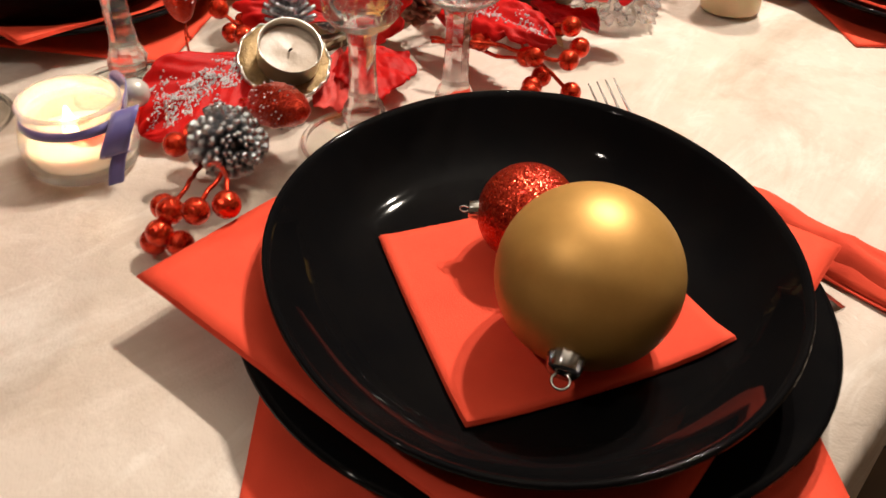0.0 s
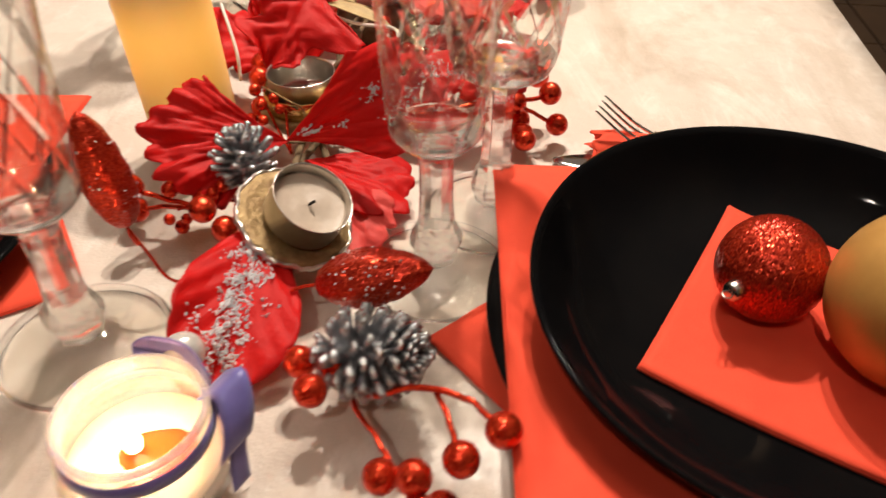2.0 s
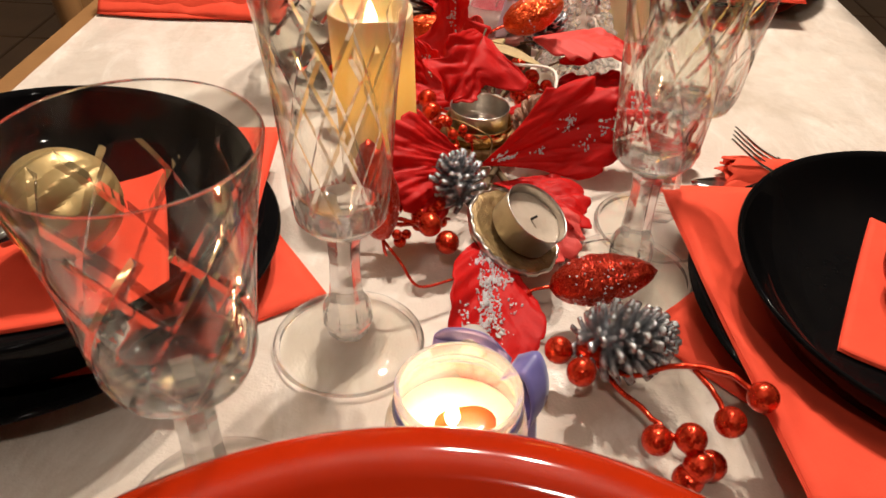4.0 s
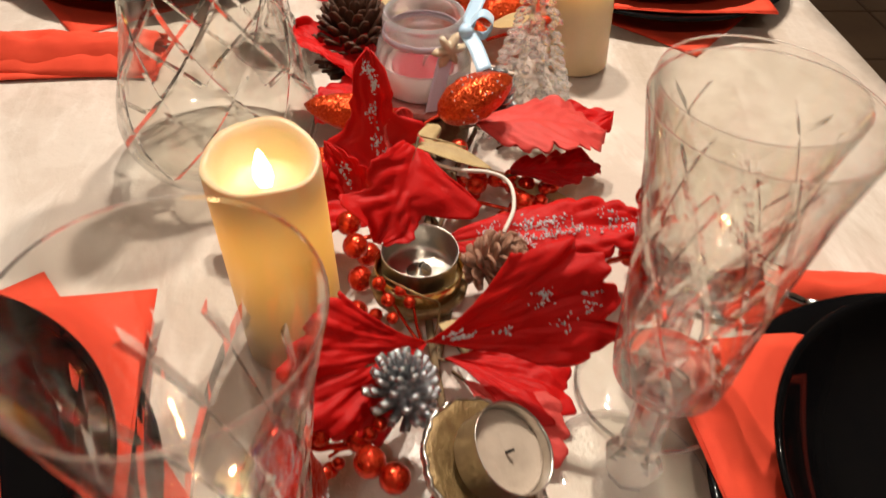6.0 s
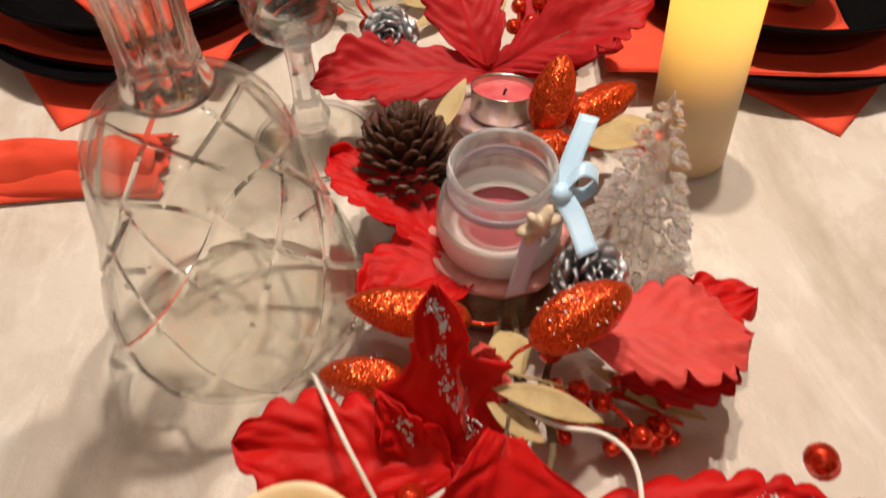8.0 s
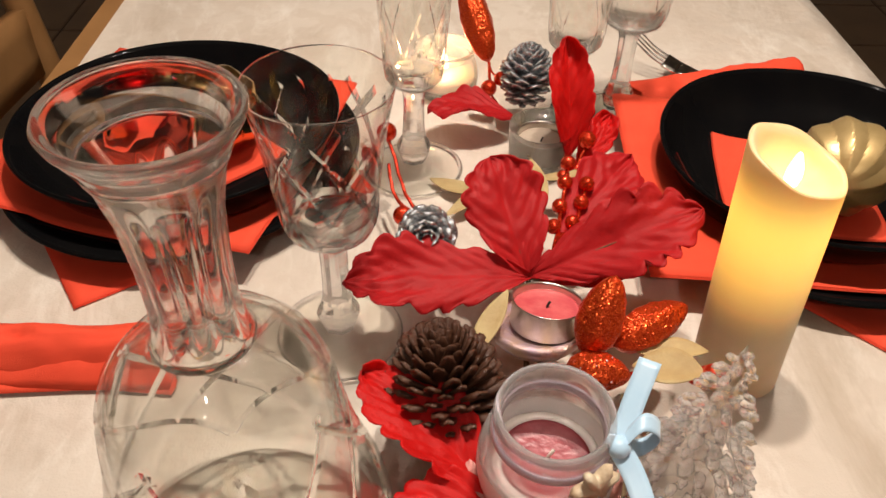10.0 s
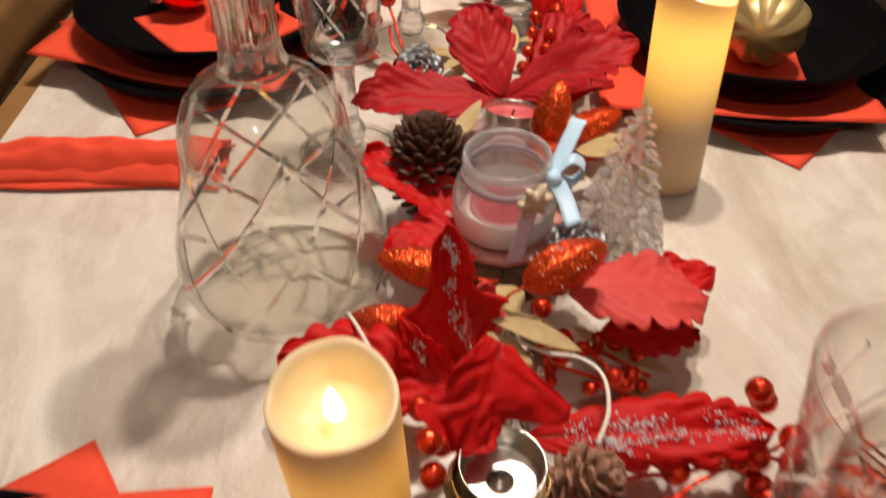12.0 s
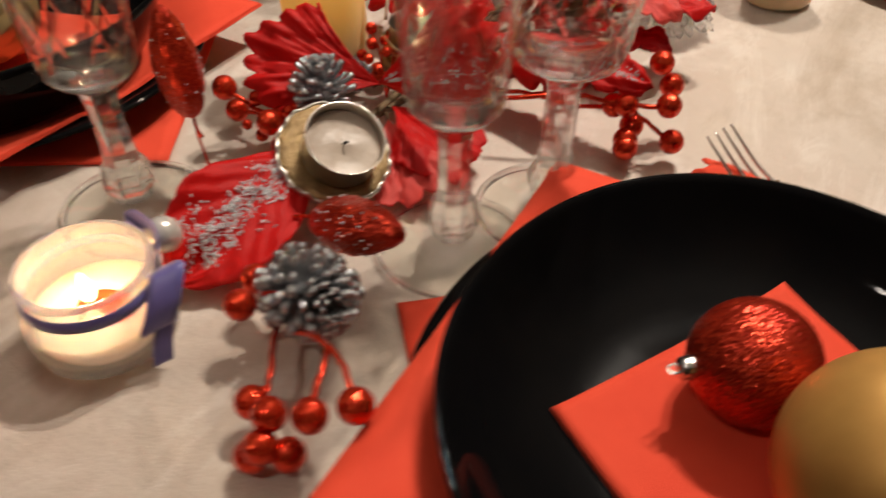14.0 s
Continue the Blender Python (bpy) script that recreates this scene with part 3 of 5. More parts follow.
def champagne_flute(at, turn=0):
    g = thing("champagne_flute", "empty cut-crystal champagne flute on a faceted stem", "glass", "cut-crystal flutes", at, turn)
    glass_parts(g, 0.073, [(0.0165, 0.076), (0.0205, 0.081), (0.0218, 0.091), (0.0228, 0.108), (0.0252, 0.143), (0.0288, 0.174), (0.0330, 0.1955)],
                [(0.0327, 0.1963), (0.0322, 0.1955), (0.0280, 0.174), (0.0242, 0.143), (0.0215, 0.108), (0.0198, 0.094), (0.0130, 0.0865), (0, 0.0855)], (8, 10, 0.082, 0.168, 1.8, 0.0008))
    return g


def goblet(at, turn=0):
    g = thing("wine_goblet", "empty cut-crystal wine goblet", "glass", "cut-crystal goblets", at, turn)
    glass_parts(g, 0.080, [(0.0170, 0.083), (0.0230, 0.087), (0.0258, 0.094), (0.0270, 0.108), (0.0292, 0.130), (0.0325, 0.153), (0.0362, 0.1715)],
                [(0.0358, 0.1723), (0.0353, 0.1715), (0.0316, 0.153), (0.0281, 0.130), (0.0256, 0.108), (0.0240, 0.098), (0.0165, 0.0920), (0, 0.0910)], (8, 10, 0.089, 0.158, 1.9, 0.0009))
    return g


def carafe(at):
    g = thing("crystal_carafe", "empty cut-crystal carafe with a fluted neck and flared lip", "carafe", at=at)
    g.scale = (1, 1, 1.03)
    body = [(0, 0.002), (0.038, 0.0), (0.045, 0.001), (0.0545, 0.007), (0.0610, 0.019), (0.0625, 0.032), (0.0600, 0.046), (0.0550, 0.062), (0.0505, 0.078), (0.0472, 0.094), (0.0450, 0.108), (0.0428, 0.120), (0.0390, 0.130), (0.0320, 0.1385), (0.0240, 0.1440), (0.0180, 0.1480)]
    inner = [(0.0155, 0.1478), (0.0215, 0.1420), (0.0300, 0.1360), (0.0365, 0.128), (0.0402, 0.119), (0.0424, 0.107), (0.0445, 0.093), (0.0477, 0.077), (0.0521, 0.061), (0.0570, 0.046), (0.0593, 0.032), (0.0577, 0.019), (0.050, 0.012), (0.03, 0.009), (0, 0.0085)]
    cut_glass(g, "body", "wide body cut with crossing diamonds", body, inner, 8, 20, 0.014, 0.124, 2.1, 0.0024, -0.001, CARVED)
    neck = [(0.0155, 0.1482), (0.0180, 0.1482), (0.0157, 0.155), (0.0145, 0.165), (0.0147, 0.182), (0.0160, 0.200), (0.0188, 0.214), (0.0215, 0.2215)]
    bore = [(0.0195, 0.2215), (0.0168, 0.214), (0.0138, 0.200), (0.0122, 0.182), (0.0120, 0.165), (0.0132, 0.155), (0.0155, 0.1482)]
    fine = []
    for (r0, z0), (r1, z1) in zip(neck, neck[1:]):
        steps = max(1, round(abs(z1 - z0) / 0.003))
        fine += [(r0 + (r1 - r0) * k / steps, z0 + (z1 - z0) * k / steps) for k in range(steps)]
    fine.append(neck[-1])

    def flute(a, k):
        if k >= len(fine):
            return 1.0, 0.0
        r, z = fine[k]
        d = 0.0018 * abs(math.cos(4 * a)) ** 3 * max(0, min(1, (z - 0.150) * 120, (0.219 - z) * 80))
        return 1 - d / r, 0.0

    glass = part("neck", lathe(fine + bore, 96, flute), CLEAR, g, "neck with long flat flutes")
    glass.data.materials.append(THIN)
    for p in glass.data.polygons:
        p.material_index = 1 if p.vertices[0] >= 96 * len(fine) else 0
    part("lip", lathe([(0.0195, 0.2217), (0.0215, 0.2217), (0.0245, 0.2275), (0.0268, 0.2312), (0.0276, 0.2332), (0.0268, 0.2347), (0.0250, 0.2338), (0.0216, 0.2285), (0.0195, 0.2217)], 64), CLEAR, g, "flared lip")
    return g


# ---- candles ----
def tealight(at, tip=0, lean=0, turn=0, wax=WAX_WHITE, full=0.011, label="unlit tealight in its aluminium cup", lit=False):
    c = thing("tealight", label, "candle", "tealights", at, turn, tip, lean)
    part("cup", lathe([(0, 0.0), (0.0175, 0.0), (0.0185, 0.001), (0.0187, 0.0155), (0.0192, 0.0163), (0.0190, 0.0167), (0.0184, 0.0160), (0.0182, 0.0150), (0.0181, 0.0045), (0.0180, 0.0022), (0.0174, 0.0014), (0.0155, 0.0011), (0, 0.001)], 48), ALU, c)
    if full:
        body = part("wax", lathe([(0, 0.0012), (0.0178, 0.0022), (0.0179, full), (0.0165, full - 0.0006), (0.008, full - 0.0012), (0.003, full - 0.0008), (0, full - 0.0008)], 40, lambda a, k: (1, 0.0004 * math.sin(2 * a) * (k > 1))), wax, c)
        part("wick", tube([(0, 0, full - 0.001), (0.0005, 0, full + 0.0012), (0.0014, 0.0004, full + 0.0028)], 0.0007, 6), WICK, body)
    else:
        part("wick_tab", lathe([(0, 0.0011), (0.0062, 0.0011), (0.0064, 0.0018), (0.002, 0.0020), (0.0015, 0.0042), (0, 0.0043)], 24), STEEL, c, "small steel wick holder")
        part("wick", tube([(0, 0, 0.004), (0.0006, 0.0002, 0.0062), (0.0024, 0.0010, 0.0072)], 0.0006, 6), WICK, c)
    return c


def led_candle(at, height, r, rise, toward, saddle, tip=0.0, lean=0.0):
    """rise: how far the lip slants, up towards the angle toward; saddle: how far it lifts front and back over its sides."""
    c = thing("pillar_candle", "ivory flameless pillar candle with a melted slanting lip, glowing", "candle", "ivory pillar candles", at, 0.0, tip, lean)

    def lip(a):
        return height + rise * math.cos(a - radians(toward)) - saddle * math.cos(2 * a) + 0.0006 * math.cos(5 * a)

    prof = [(0, 0), (r - 0.002, 0), (r, 0.002), (r, 0.03), (r, 0.06), (r * 0.997, 0.08), (r, 0.1), (r * 0.985, 0.1), (r - 0.0028, 0.1), (r - 0.005, 0.1), (r - 0.008, 0.1), (r * 0.4, 0.1), (0, 0.1)]
    drop = {5: -0.012, 6: -0.001, 7: 0.0, 8: -0.0008, 9: -0.0045, 10: -0.0085, 11: -0.0105, 12: -0.010}

    def wave(a, k):
        if k in drop:
            base = lip(a) if k < 10 else lip(a) * 0.35 + (height - 0.006) * 0.65
            return 1.0, base + drop[k] - prof[k][1]
        return 1.0, 0.0

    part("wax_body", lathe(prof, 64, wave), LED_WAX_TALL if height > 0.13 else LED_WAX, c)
    flame = lathe([(0, 0), (0.0022, 0.002), (0.0034, 0.006), (0.0030, 0.010), (0.0012, 0.0155), (0, 0.017)], 20)
    bmesh.ops.scale(flame, vec=(1, 0.35, 1), verts=flame.verts)
    bmesh.ops.scale(flame, vec=(1.3, 1.3, 1.3), verts=flame.verts)
    bmesh.ops.translate(flame, vec=(0, 0, height - 0.0180), verts=flame.verts)
    part("flame_tongue", flame, FLAME, c, "glowing plastic flame")
    return c


FLAME, _n, _l, _b = nodes_of("warm_flame")
_b.inputs["Base Color"].default_value = (0.9, 0.7, 0.4, 1)
_b.inputs["Emission Color"].default_value = (1.0, 0.72, 0.34, 1)
_b.inputs["Emission Strength"].default_value = 9.0


# ---- garland pieces ----
def velvet_leaf(label, base, tip, width, up=(0, 0, 1), curl=0.1, cup=0.15, ribs=7, material=None, snow=0, fan=1.0, seed=0, group="red velvet leaves", ragged=0.17, outline=None, roll=0.0):
    """A broad ribbed petal with a scalloped edge. curl bends it along its length, cup folds it along the middle,
    roll turns its edges over. outline gives its half widths along the length, first on one side, then on the other."""
    material = material or VELVET
    L = (Vector(tip) - Vector(base)).length
    m = frame_to(base, tip, up)
    ob = thing("velvet_leaf", label, "artificial leaf", group)
    rng = random.Random(seed)

    wide = 0.5 + 0.22 * (fan - 1)

    def toothed(u, s):
        """Half width of a deeply lobed leaf: between its teeth the edge runs straight."""
        teeth = outline[s > 0]
        for (u0, w0), (u1, w1) in zip(teeth, teeth[1:]):
            if u <= u1:
                return width / 2 * (w0 + (w1 - w0) * (u - u0) / (u1 - u0)) * (1 + 0.16 * noise.noise((u * 15, 3.0 * (s > 0), seed)))
        return width / 2 * teeth[-1][1]

    def half(u):
        k = math.log(0.5) / math.log(wide)
        body = math.sin(math.pi * min(1, max(0, u)) ** k) ** (0.62 if fan >= 1 else 1.0)
        return width / 2 * max(body, 0.10 * (1 - u))

    open_by = math.atan2(width * 0.62, L * 0.62)

    def spread(u, v):
        """A fan: veins run out from the base to lobes round the far edge."""
        s = 2 * v - 1
        edge = abs(s)
        lobe = abs(math.cos(math.pi * ribs * 0.5 * s + seed))
        r = L * (1.0 - 0.30 * edge ** 2.2) * (1 - 0.085 * (1 - lobe ** 0.6) * min(1, 2 * u)) * (1 + 0.09 * noise.noise((s * 2.6, seed, 0.1)) + 0.05 * noise.noise((s * 9, seed, 0.7)))
        a = s * open_by * (0.55 + 0.45 * u)
        x, y = r * u * math.sin(a), r * u * math.cos(a)
        z = L * curl * 4 * u * (1 - u) + cup * abs(x) * edge ** 0.5
        pleat = 1.5 if ribs >= 9 else 0.5
        z += pleat * 0.0004 * math.cos(2 * math.pi * ribs * s + 2 * seed) * u + pleat * 0.0007 * math.cos(math.pi * ribs * s + seed) * u * u
        z += 0.0035 * noise.noise((u * 4 + seed * 3.1, s * 3.0, seed)) * u + 0.0016 * noise.noise((u * 11, s * 9, seed + 5)) * u
        z += 0.07 * L * noise.noise((u * 2.0 + seed * 3.1, s * 1.7, seed)) * u * u - 0.0012 * math.exp(-(s * 12) ** 2)
        return m @ Vector((x, y, z))

    def petal(u, v):
        s = 2 * v - 1
        edge = abs(s)
        y = u * L
        lob = abs(math.sin(math.pi * (0.8 * ribs * u + 0.7 * noise.noise((u * 3, seed, s > 0)))))
        w = (toothed(u, s) if outline else half(u)) * (1 - ragged * (1 - lob ** 0.5) * edge ** 3)
        x = s * w * (1 - 0.3 * roll * edge ** 3)
        y += 0.09 * L * edge ** 1.5 * math.sin(math.pi * u) * fan + 0.02 * L * (lob - 0.5) * edge ** 3
        z = L * curl * 4 * u * (1 - u) + cup * w * edge ** 1.4 - roll * w * edge ** 4
        vein = math.cos(2 * math.pi * (ribs * (u - 0.32 * edge) + 0.5 * noise.noise((u * 4, s * 2, seed))))
        z += 0.0008 * vein * min(1, 3 * edge) * min(1, 5 * u)
        z += 0.0030 * noise.noise((u * 5 + seed * 3.1, s * 3.5, seed)) * u + 0.0008 * noise.noise((u * 12, s * 9, seed + 5)) + 0.0003 * noise.noise((u * 26, s * 20, seed + 9))
        z += 0.05 * L * noise.noise((u * 2.3 + seed * 3.1, s * 1.7, seed)) * u + 0.004 * edge ** 3 * math.sin(9 * u + seed)
        z -= 0.0010 * math.exp(-(s * 14) ** 2)
        return m @ Vector((x, y, z))

    place = spread if fan >= 1.3 else petal
    part("blade", sheet(place, 36, 56 if fan >= 1.3 else 26, 0.0007), material, ob)
    part("stalk", tube([m @ Vector((0, -0.12 * L, -0.05 * L)), Vector(place(0.02, 0.5)), Vector(place(0.25, 0.5)) - m.to_3x3() @ Vector((0, 0, 0.0006)), Vector(place(0.6, 0.5)) - m.to_3x3() @ Vector((0, 0, 0.0006))], 0.0008, 6, taper=0.4), TWIG, ob)
    if snow:
        bm = bmesh.new()
        for _ in range(snow):
            if _ % 14 == 0:
                cu, cv = rng.uniform(0.15, 0.9), rng.gauss(0.52, 0.11)
            u, v = min(0.95, max(0.05, rng.gauss(cu, 0.028))), min(0.95, max(0.05, rng.gauss(cv, 0.04)))
            p = Vector(place(u, v)) + m.to_3x3() @ Vector((0, 0, 0.0008))
            s = rng.uniform(0.0004, 0.0013)
            made = bmesh.ops.create_icosphere(bm, subdivisions=1, radius=s)["verts"]
            turn = Euler((rng.random() * 6, rng.random() * 6, rng.random() * 6)).to_matrix().to_4x4()
            bmesh.ops.transform(bm, matrix=Matrix.Translation(p) @ turn @ Matrix.Diagonal((1, 0.6, 0.5, 1)), verts=made)
        part("frost", bm, SNOW, ob, "clear frost crystals", smooth=False)["kind"] = "stuff"
    return ob


def glitter_cone(label, base, tip, r, material=None, snow=0, seed=0):
    """A pod covered in glitter, blunt at one end and pointed at the other, with low ribs."""
    L = (Vector(tip) - Vector(base)).length
    ob = thing("glitter_pod", label, "glitter ornament", "red glitter pods")
    prof = [(0, 0)] + [(r * math.sin(math.pi * (k / 18) ** 0.85) ** 0.62, L * k / 18) for k in range(1, 18)] + [(0, L)]
    bm = lathe(prof, 36, lambda a, k: (1 + 0.05 * math.cos(6 * a + k * 0.15) + 0.03 * math.sin(k * 1.9 + 3 * a), 0))
    m = frame_to(base, tip) @ pose(0, 0, 0, -90, 0, 0)
    bmesh.ops.transform(bm, matrix=m, verts=bm.verts)
    part("pod", bm, material or RED_GLITTER, ob)
    bm = tube([(0, 0, 0.002), (0, 0, -0.006), (r * 0.15, 0, -0.011)], 0.0009, 6)
    bmesh.ops.transform(bm, matrix=m, verts=bm.verts)
    part("stalk", bm, BERRY, ob, "short wire stalk")
    if snow:
        rng = random.Random(seed)
        bm = bmesh.new()
        for _ in range(snow):
            k, a = rng.uniform(0.2, 0.8), rng.uniform(0, 6.28)
            rr = r * math.sin(math.pi * k ** 0.85) ** 0.62 + 0.0005
            p = m @ Vector((rr * math.cos(a), rr * math.sin(a), L * k))
            made = bmesh.ops.create_icosphere(bm, subdivisions=1, radius=rng.uniform(0.0003, 0.0008))["verts"]
            bmesh.ops.translate(bm, verts=made, vec=p)
        part("frost", bm, SNOW, ob, smooth=False)["kind"] = "stuff"
    return ob


SCALE_MESHES = {}
CONE_TONES = {"silver": SILVER_PAINT, "spiky": SILVER_PAINT, "brown": CONE_BROWN, "russet": CONE_RUSSET}


def scale_mesh(kind):
    if kind not in SCALE_MESHES:
        def place(u, v):
            s = 2 * v - 1
            if kind == "spiky":
                w = (0.20 + 0.10 * u) * (1 - 0.9 * max(0, u - 0.8) * 2)
                return s * w, u, 0.10 * u * u + 0.10 * (1 - s * s)
            w = (0.30 + 0.25 * u + 0.1 * math.sin(math.pi * u)) * (1 - 0.75 * max(0, u - 0.75) * 2)
            return s * w, u, 0.18 * u * u + 0.10 * (1 - s * s) * u
        bm = sheet(place, 4, 2, 0.20 if kind == "spiky" else 0.16)
        me = bpy.data.meshes.new("scale")
        bm.to_mesh(me)
        bm.free()
        me.materials.append(CONE_TONES[kind])
        me.polygons.foreach_set("use_smooth", [True] * len(me.polygons))
        SCALE_MESHES[kind] = me
    return SCALE_MESHES[kind]


def pinecone(label, at, axis, length, r, kind="silver", scales=70, spread=1.0):
    """A core with scales set on it in a spiral, the scales opening towards the tip."""
    c = thing("pine_cone", label, "pine cone", kind.replace("spiky", "silver") + " pine cones", at)
    m = frame_to((0, 0, 0), axis) @ pose(0, 0, 0, -90, 0, 0)
    core = lathe([(0, -length * 0.5)] + [(r * 0.42 * math.sin(math.pi * k / 8) ** 0.6, length * (k / 8 - 0.5)) for k in range(1, 8)] + [(0, length * 0.48)], 14)
    bmesh.ops.transform(core, matrix=m, verts=core.verts)
    part("core", core, CONE_TONES[kind], c)
    rng = random.Random(int(1e5 * (at[0] + 3 * at[1])))
    for k in range(scales):
        f = (k + 0.5) / scales
        z = length * (f * 0.94 - 0.47)
        body = math.sin(math.pi * (0.10 + 0.82 * f)) ** 0.6
        a = k * 2.39996 + rng.uniform(-0.1, 0.1)
        out = r * body
        lift = radians(-25 + 95 * f * spread + rng.uniform(-6, 6))
        s = out * 0.80 * rng.uniform(0.9, 1.1)
        ob = new("scale", scale_mesh(kind))
        ob.parent = c
        ob.matrix_basis = m @ Matrix.Rotation(a, 4, "Z") @ Matrix.Translation((out * 0.22, 0, z)) @ Matrix.Rotation(radians(-90), 4, "Z") @ Matrix.Rotation(lift, 4, "X") @ Matrix.Diagonal((s * (0.62 if kind != "brown" else 0.34), s * (1 if kind != "brown" else 1.2), s * (0.75 if kind != "brown" else 0.5), 1))
    return c


def berry_spray(label, stems, berries, r=0.0068, group="red berry sprays", stem_r=0.0013):
    """Glittered berries on bent wire stems."""
    s = thing("berry_spray", label, "berry spray", group)
    for pts in stems:
        line = [Vector(p) + stem_r * 0.9 * noise.noise_vector(Vector(p) * 160) for p in spline(pts, 5)]
        part("stem", tube(line, stem_r, 6, steps=2), BERRY, s)
    for b in berries:
        rr = b[3] if len(b) > 3 else r
        part("berry", ball(rr, b[:3], 18), BERRY, s)
    return s


def dry_leaf(base, tip, width, up=(0, 0, 1), seed=0):
    L = (Vector(tip) - Vector(base)).length
    m = frame_to(base, tip, up)
    ob = thing("dry_leaf", "pale dried olive-coloured leaf in the garland", "dried leaf", "dried leaves")

    def place(u, v):
        s = 2 * v - 1
        w = width / 2 * max(0.05, math.sin(math.pi * u) ** 0.8)
        return m @ Vector((s * w, u * L, 0.25 * w * s * s + 0.06 * L * math.sin(3 * u + seed)))

    part("blade", sheet(place, 14, 6, 0.0005), STRAW, ob)
    return ob


def gilt_holder(at, r, tip=0, lean=0, turn=0, label="scalloped gilt candle holder of card and foil", material=None, edging=False):
    h = thing("candle_holder", label, "candle holder", "gilt candle holders", at, turn, tip, lean)
    part("disc", lathe([(0, -0.010), (r * 0.75, -0.010), (r * 0.95, -0.004), (r, 0.0), (r * 0.97, 0.0018), (r * 0.8, 0.0008), (0, 0.0)], 64, lambda a, k: (1 + 0.015 * math.cos(12 * a) * (k in (2, 3, 4)), 0.0006 * math.cos(12 * a) * (k == 3))), material or GOLD_DULL, h)
    if edging:
        part("edging", lathe([(r * 1.0, -0.002), (r * 1.035, 0.0), (r * 1.03, 0.0018), (r * 0.99, 0.0024), (r * 0.97, 0.0012), (r * 0.98, -0.001), (r * 1.0, -0.002)], 96, lambda a, k: (1 + 0.010 * math.sin(31 * a) + 0.015 * math.cos(12 * a), 0.0005 * math.sin(23 * a))), ALU, h, "crinkled silver edging")
    return h


def ribbon(points, width, side, material, parent, name="ribbon_tail", bend=0.0):
    """A flat satin strip along points; side is the direction of its width."""
    line = spline(points, 6)
    n = len(line) - 1
    s = Vector(side).normalized()

    def place(u, v):
        p = line[round(u * n)]
        w = (v - 0.5) * width
        return p + s * w + Vector((0, 0, bend * (1 - (2 * v - 1) ** 2)))

    return part(name, sheet(place, n, 4, 0.0004), material, parent)


def napkin_roll(at, turn, length=0.21, width=0.045, label="red paper napkin folded round cutlery", puff=1.0, flare=0.3, seed=0):
    """A napkin folded to a flat sleeve, its edges puffed and creased, open and flared at its near end."""
    n = thing("rolled_napkin", label, "napkin", "napkins folded round cutlery", at, turn)
    for k, (w, z, s0) in enumerate(((1.0, 0.004, 0), (0.90, 0.011, 3), (0.70, 0.0175, 7))):
        def place(u, v):
            s = 2 * v - 1
            sd = s0 + seed
            wide = 1 + flare * max(0, 0.2 - u) / 0.2
            y = s * width / 2 * w * wide * (1 + 0.10 * noise.noise((u * 2.2, sd, 1.0)))
            dent = 0.009 * abs(noise.noise((u * 5, s * 1.3 + sd, sd))) + 0.002 * noise.noise((u * 11, s * 3, sd))
            h = puff * (z * (1 - abs(s) ** 2.6) - dent * (1 - s * s)) + 0.0016
            return u * length + 0.010 * noise.noise((s * 3, sd, 0.5)) * max(0, 1 - 6 * u), y, max(0.0012, h) + 0.001 * k
        part("paper_fold", sheet(place, 48, 14, 0.0008), PAPER, n)
    return n


def fork(at, turn):
    """Handle along -x, tines towards x, the tips curving up."""
    f = thing("dinner_fork", "stainless steel dinner fork on a red napkin", "fork", "dinner forks", at, turn)
    bow = [(-0.19, 0.0), (-0.12, 0.0), (-0.06, 0.002), (-0.045, 0.004), (-0.033, 0.008), (-0.018, 0.014), (0.0, 0.026)]

    def z(x):
        for (x0, z0), (x1, z1) in zip(bow, bow[1:]):
            if x0 <= x <= x1:
                k = (x - x0) / (x1 - x0)
                return z0 + (z1 - z0) * k
        return 0.0

    def handle(u, v):
        x = -0.19 + 0.145 * u
        w = 0.0075 - 0.0045 * u if u < 0.75 else 0.0041 + 0.03 * (u - 0.75)
        return x, (2 * v - 1) * w, z(x)

    def head(u, v):
        x = -0.046 + 0.014 * u
        return x, (2 * v - 1) * (0.0112 + 0.001 * u), z(x)

    part("handle", sheet(handle, 20, 4, 0.0022), STEEL, f)
    part("head", sheet(head, 4, 4, 0.002), STEEL, f)
    for k in range(4):
        y = -0.0095 + 0.0063 * k
        part("tine", tube([(-0.033, y, z(-0.033)), (-0.02, y, z(-0.02)), (-0.008, y, z(-0.008)), (0.0, y, z(0.0))], 0.0011, 6, taper=0.5), STEEL, f)
    return f


def knife(at, turn):
    k = thing("table_knife", "stainless steel table knife beside a plate", "knife", "table knives", at, turn)

    def blade(u, v):
        w = 0.0095 * min(1, (1 - u) * 5 + 0.05) ** 0.6
        return -0.10 + 0.10 * u, (v - 0.5) * 2 * w - 0.002 * u, 0.0016

    part("blade", sheet(blade, 16, 3, 0.0014), STEEL, k)
    part("handle", tube([(-0.16, 0, 0.0042), (-0.13, 0, 0.0042), (-0.10, 0, 0.0032)], 0.0042, 10), STEEL, k)
    return k


# ---- the place ----
room()
table()
tablecloth()
chair((-0.40, 0.85, FLOOR), 90)

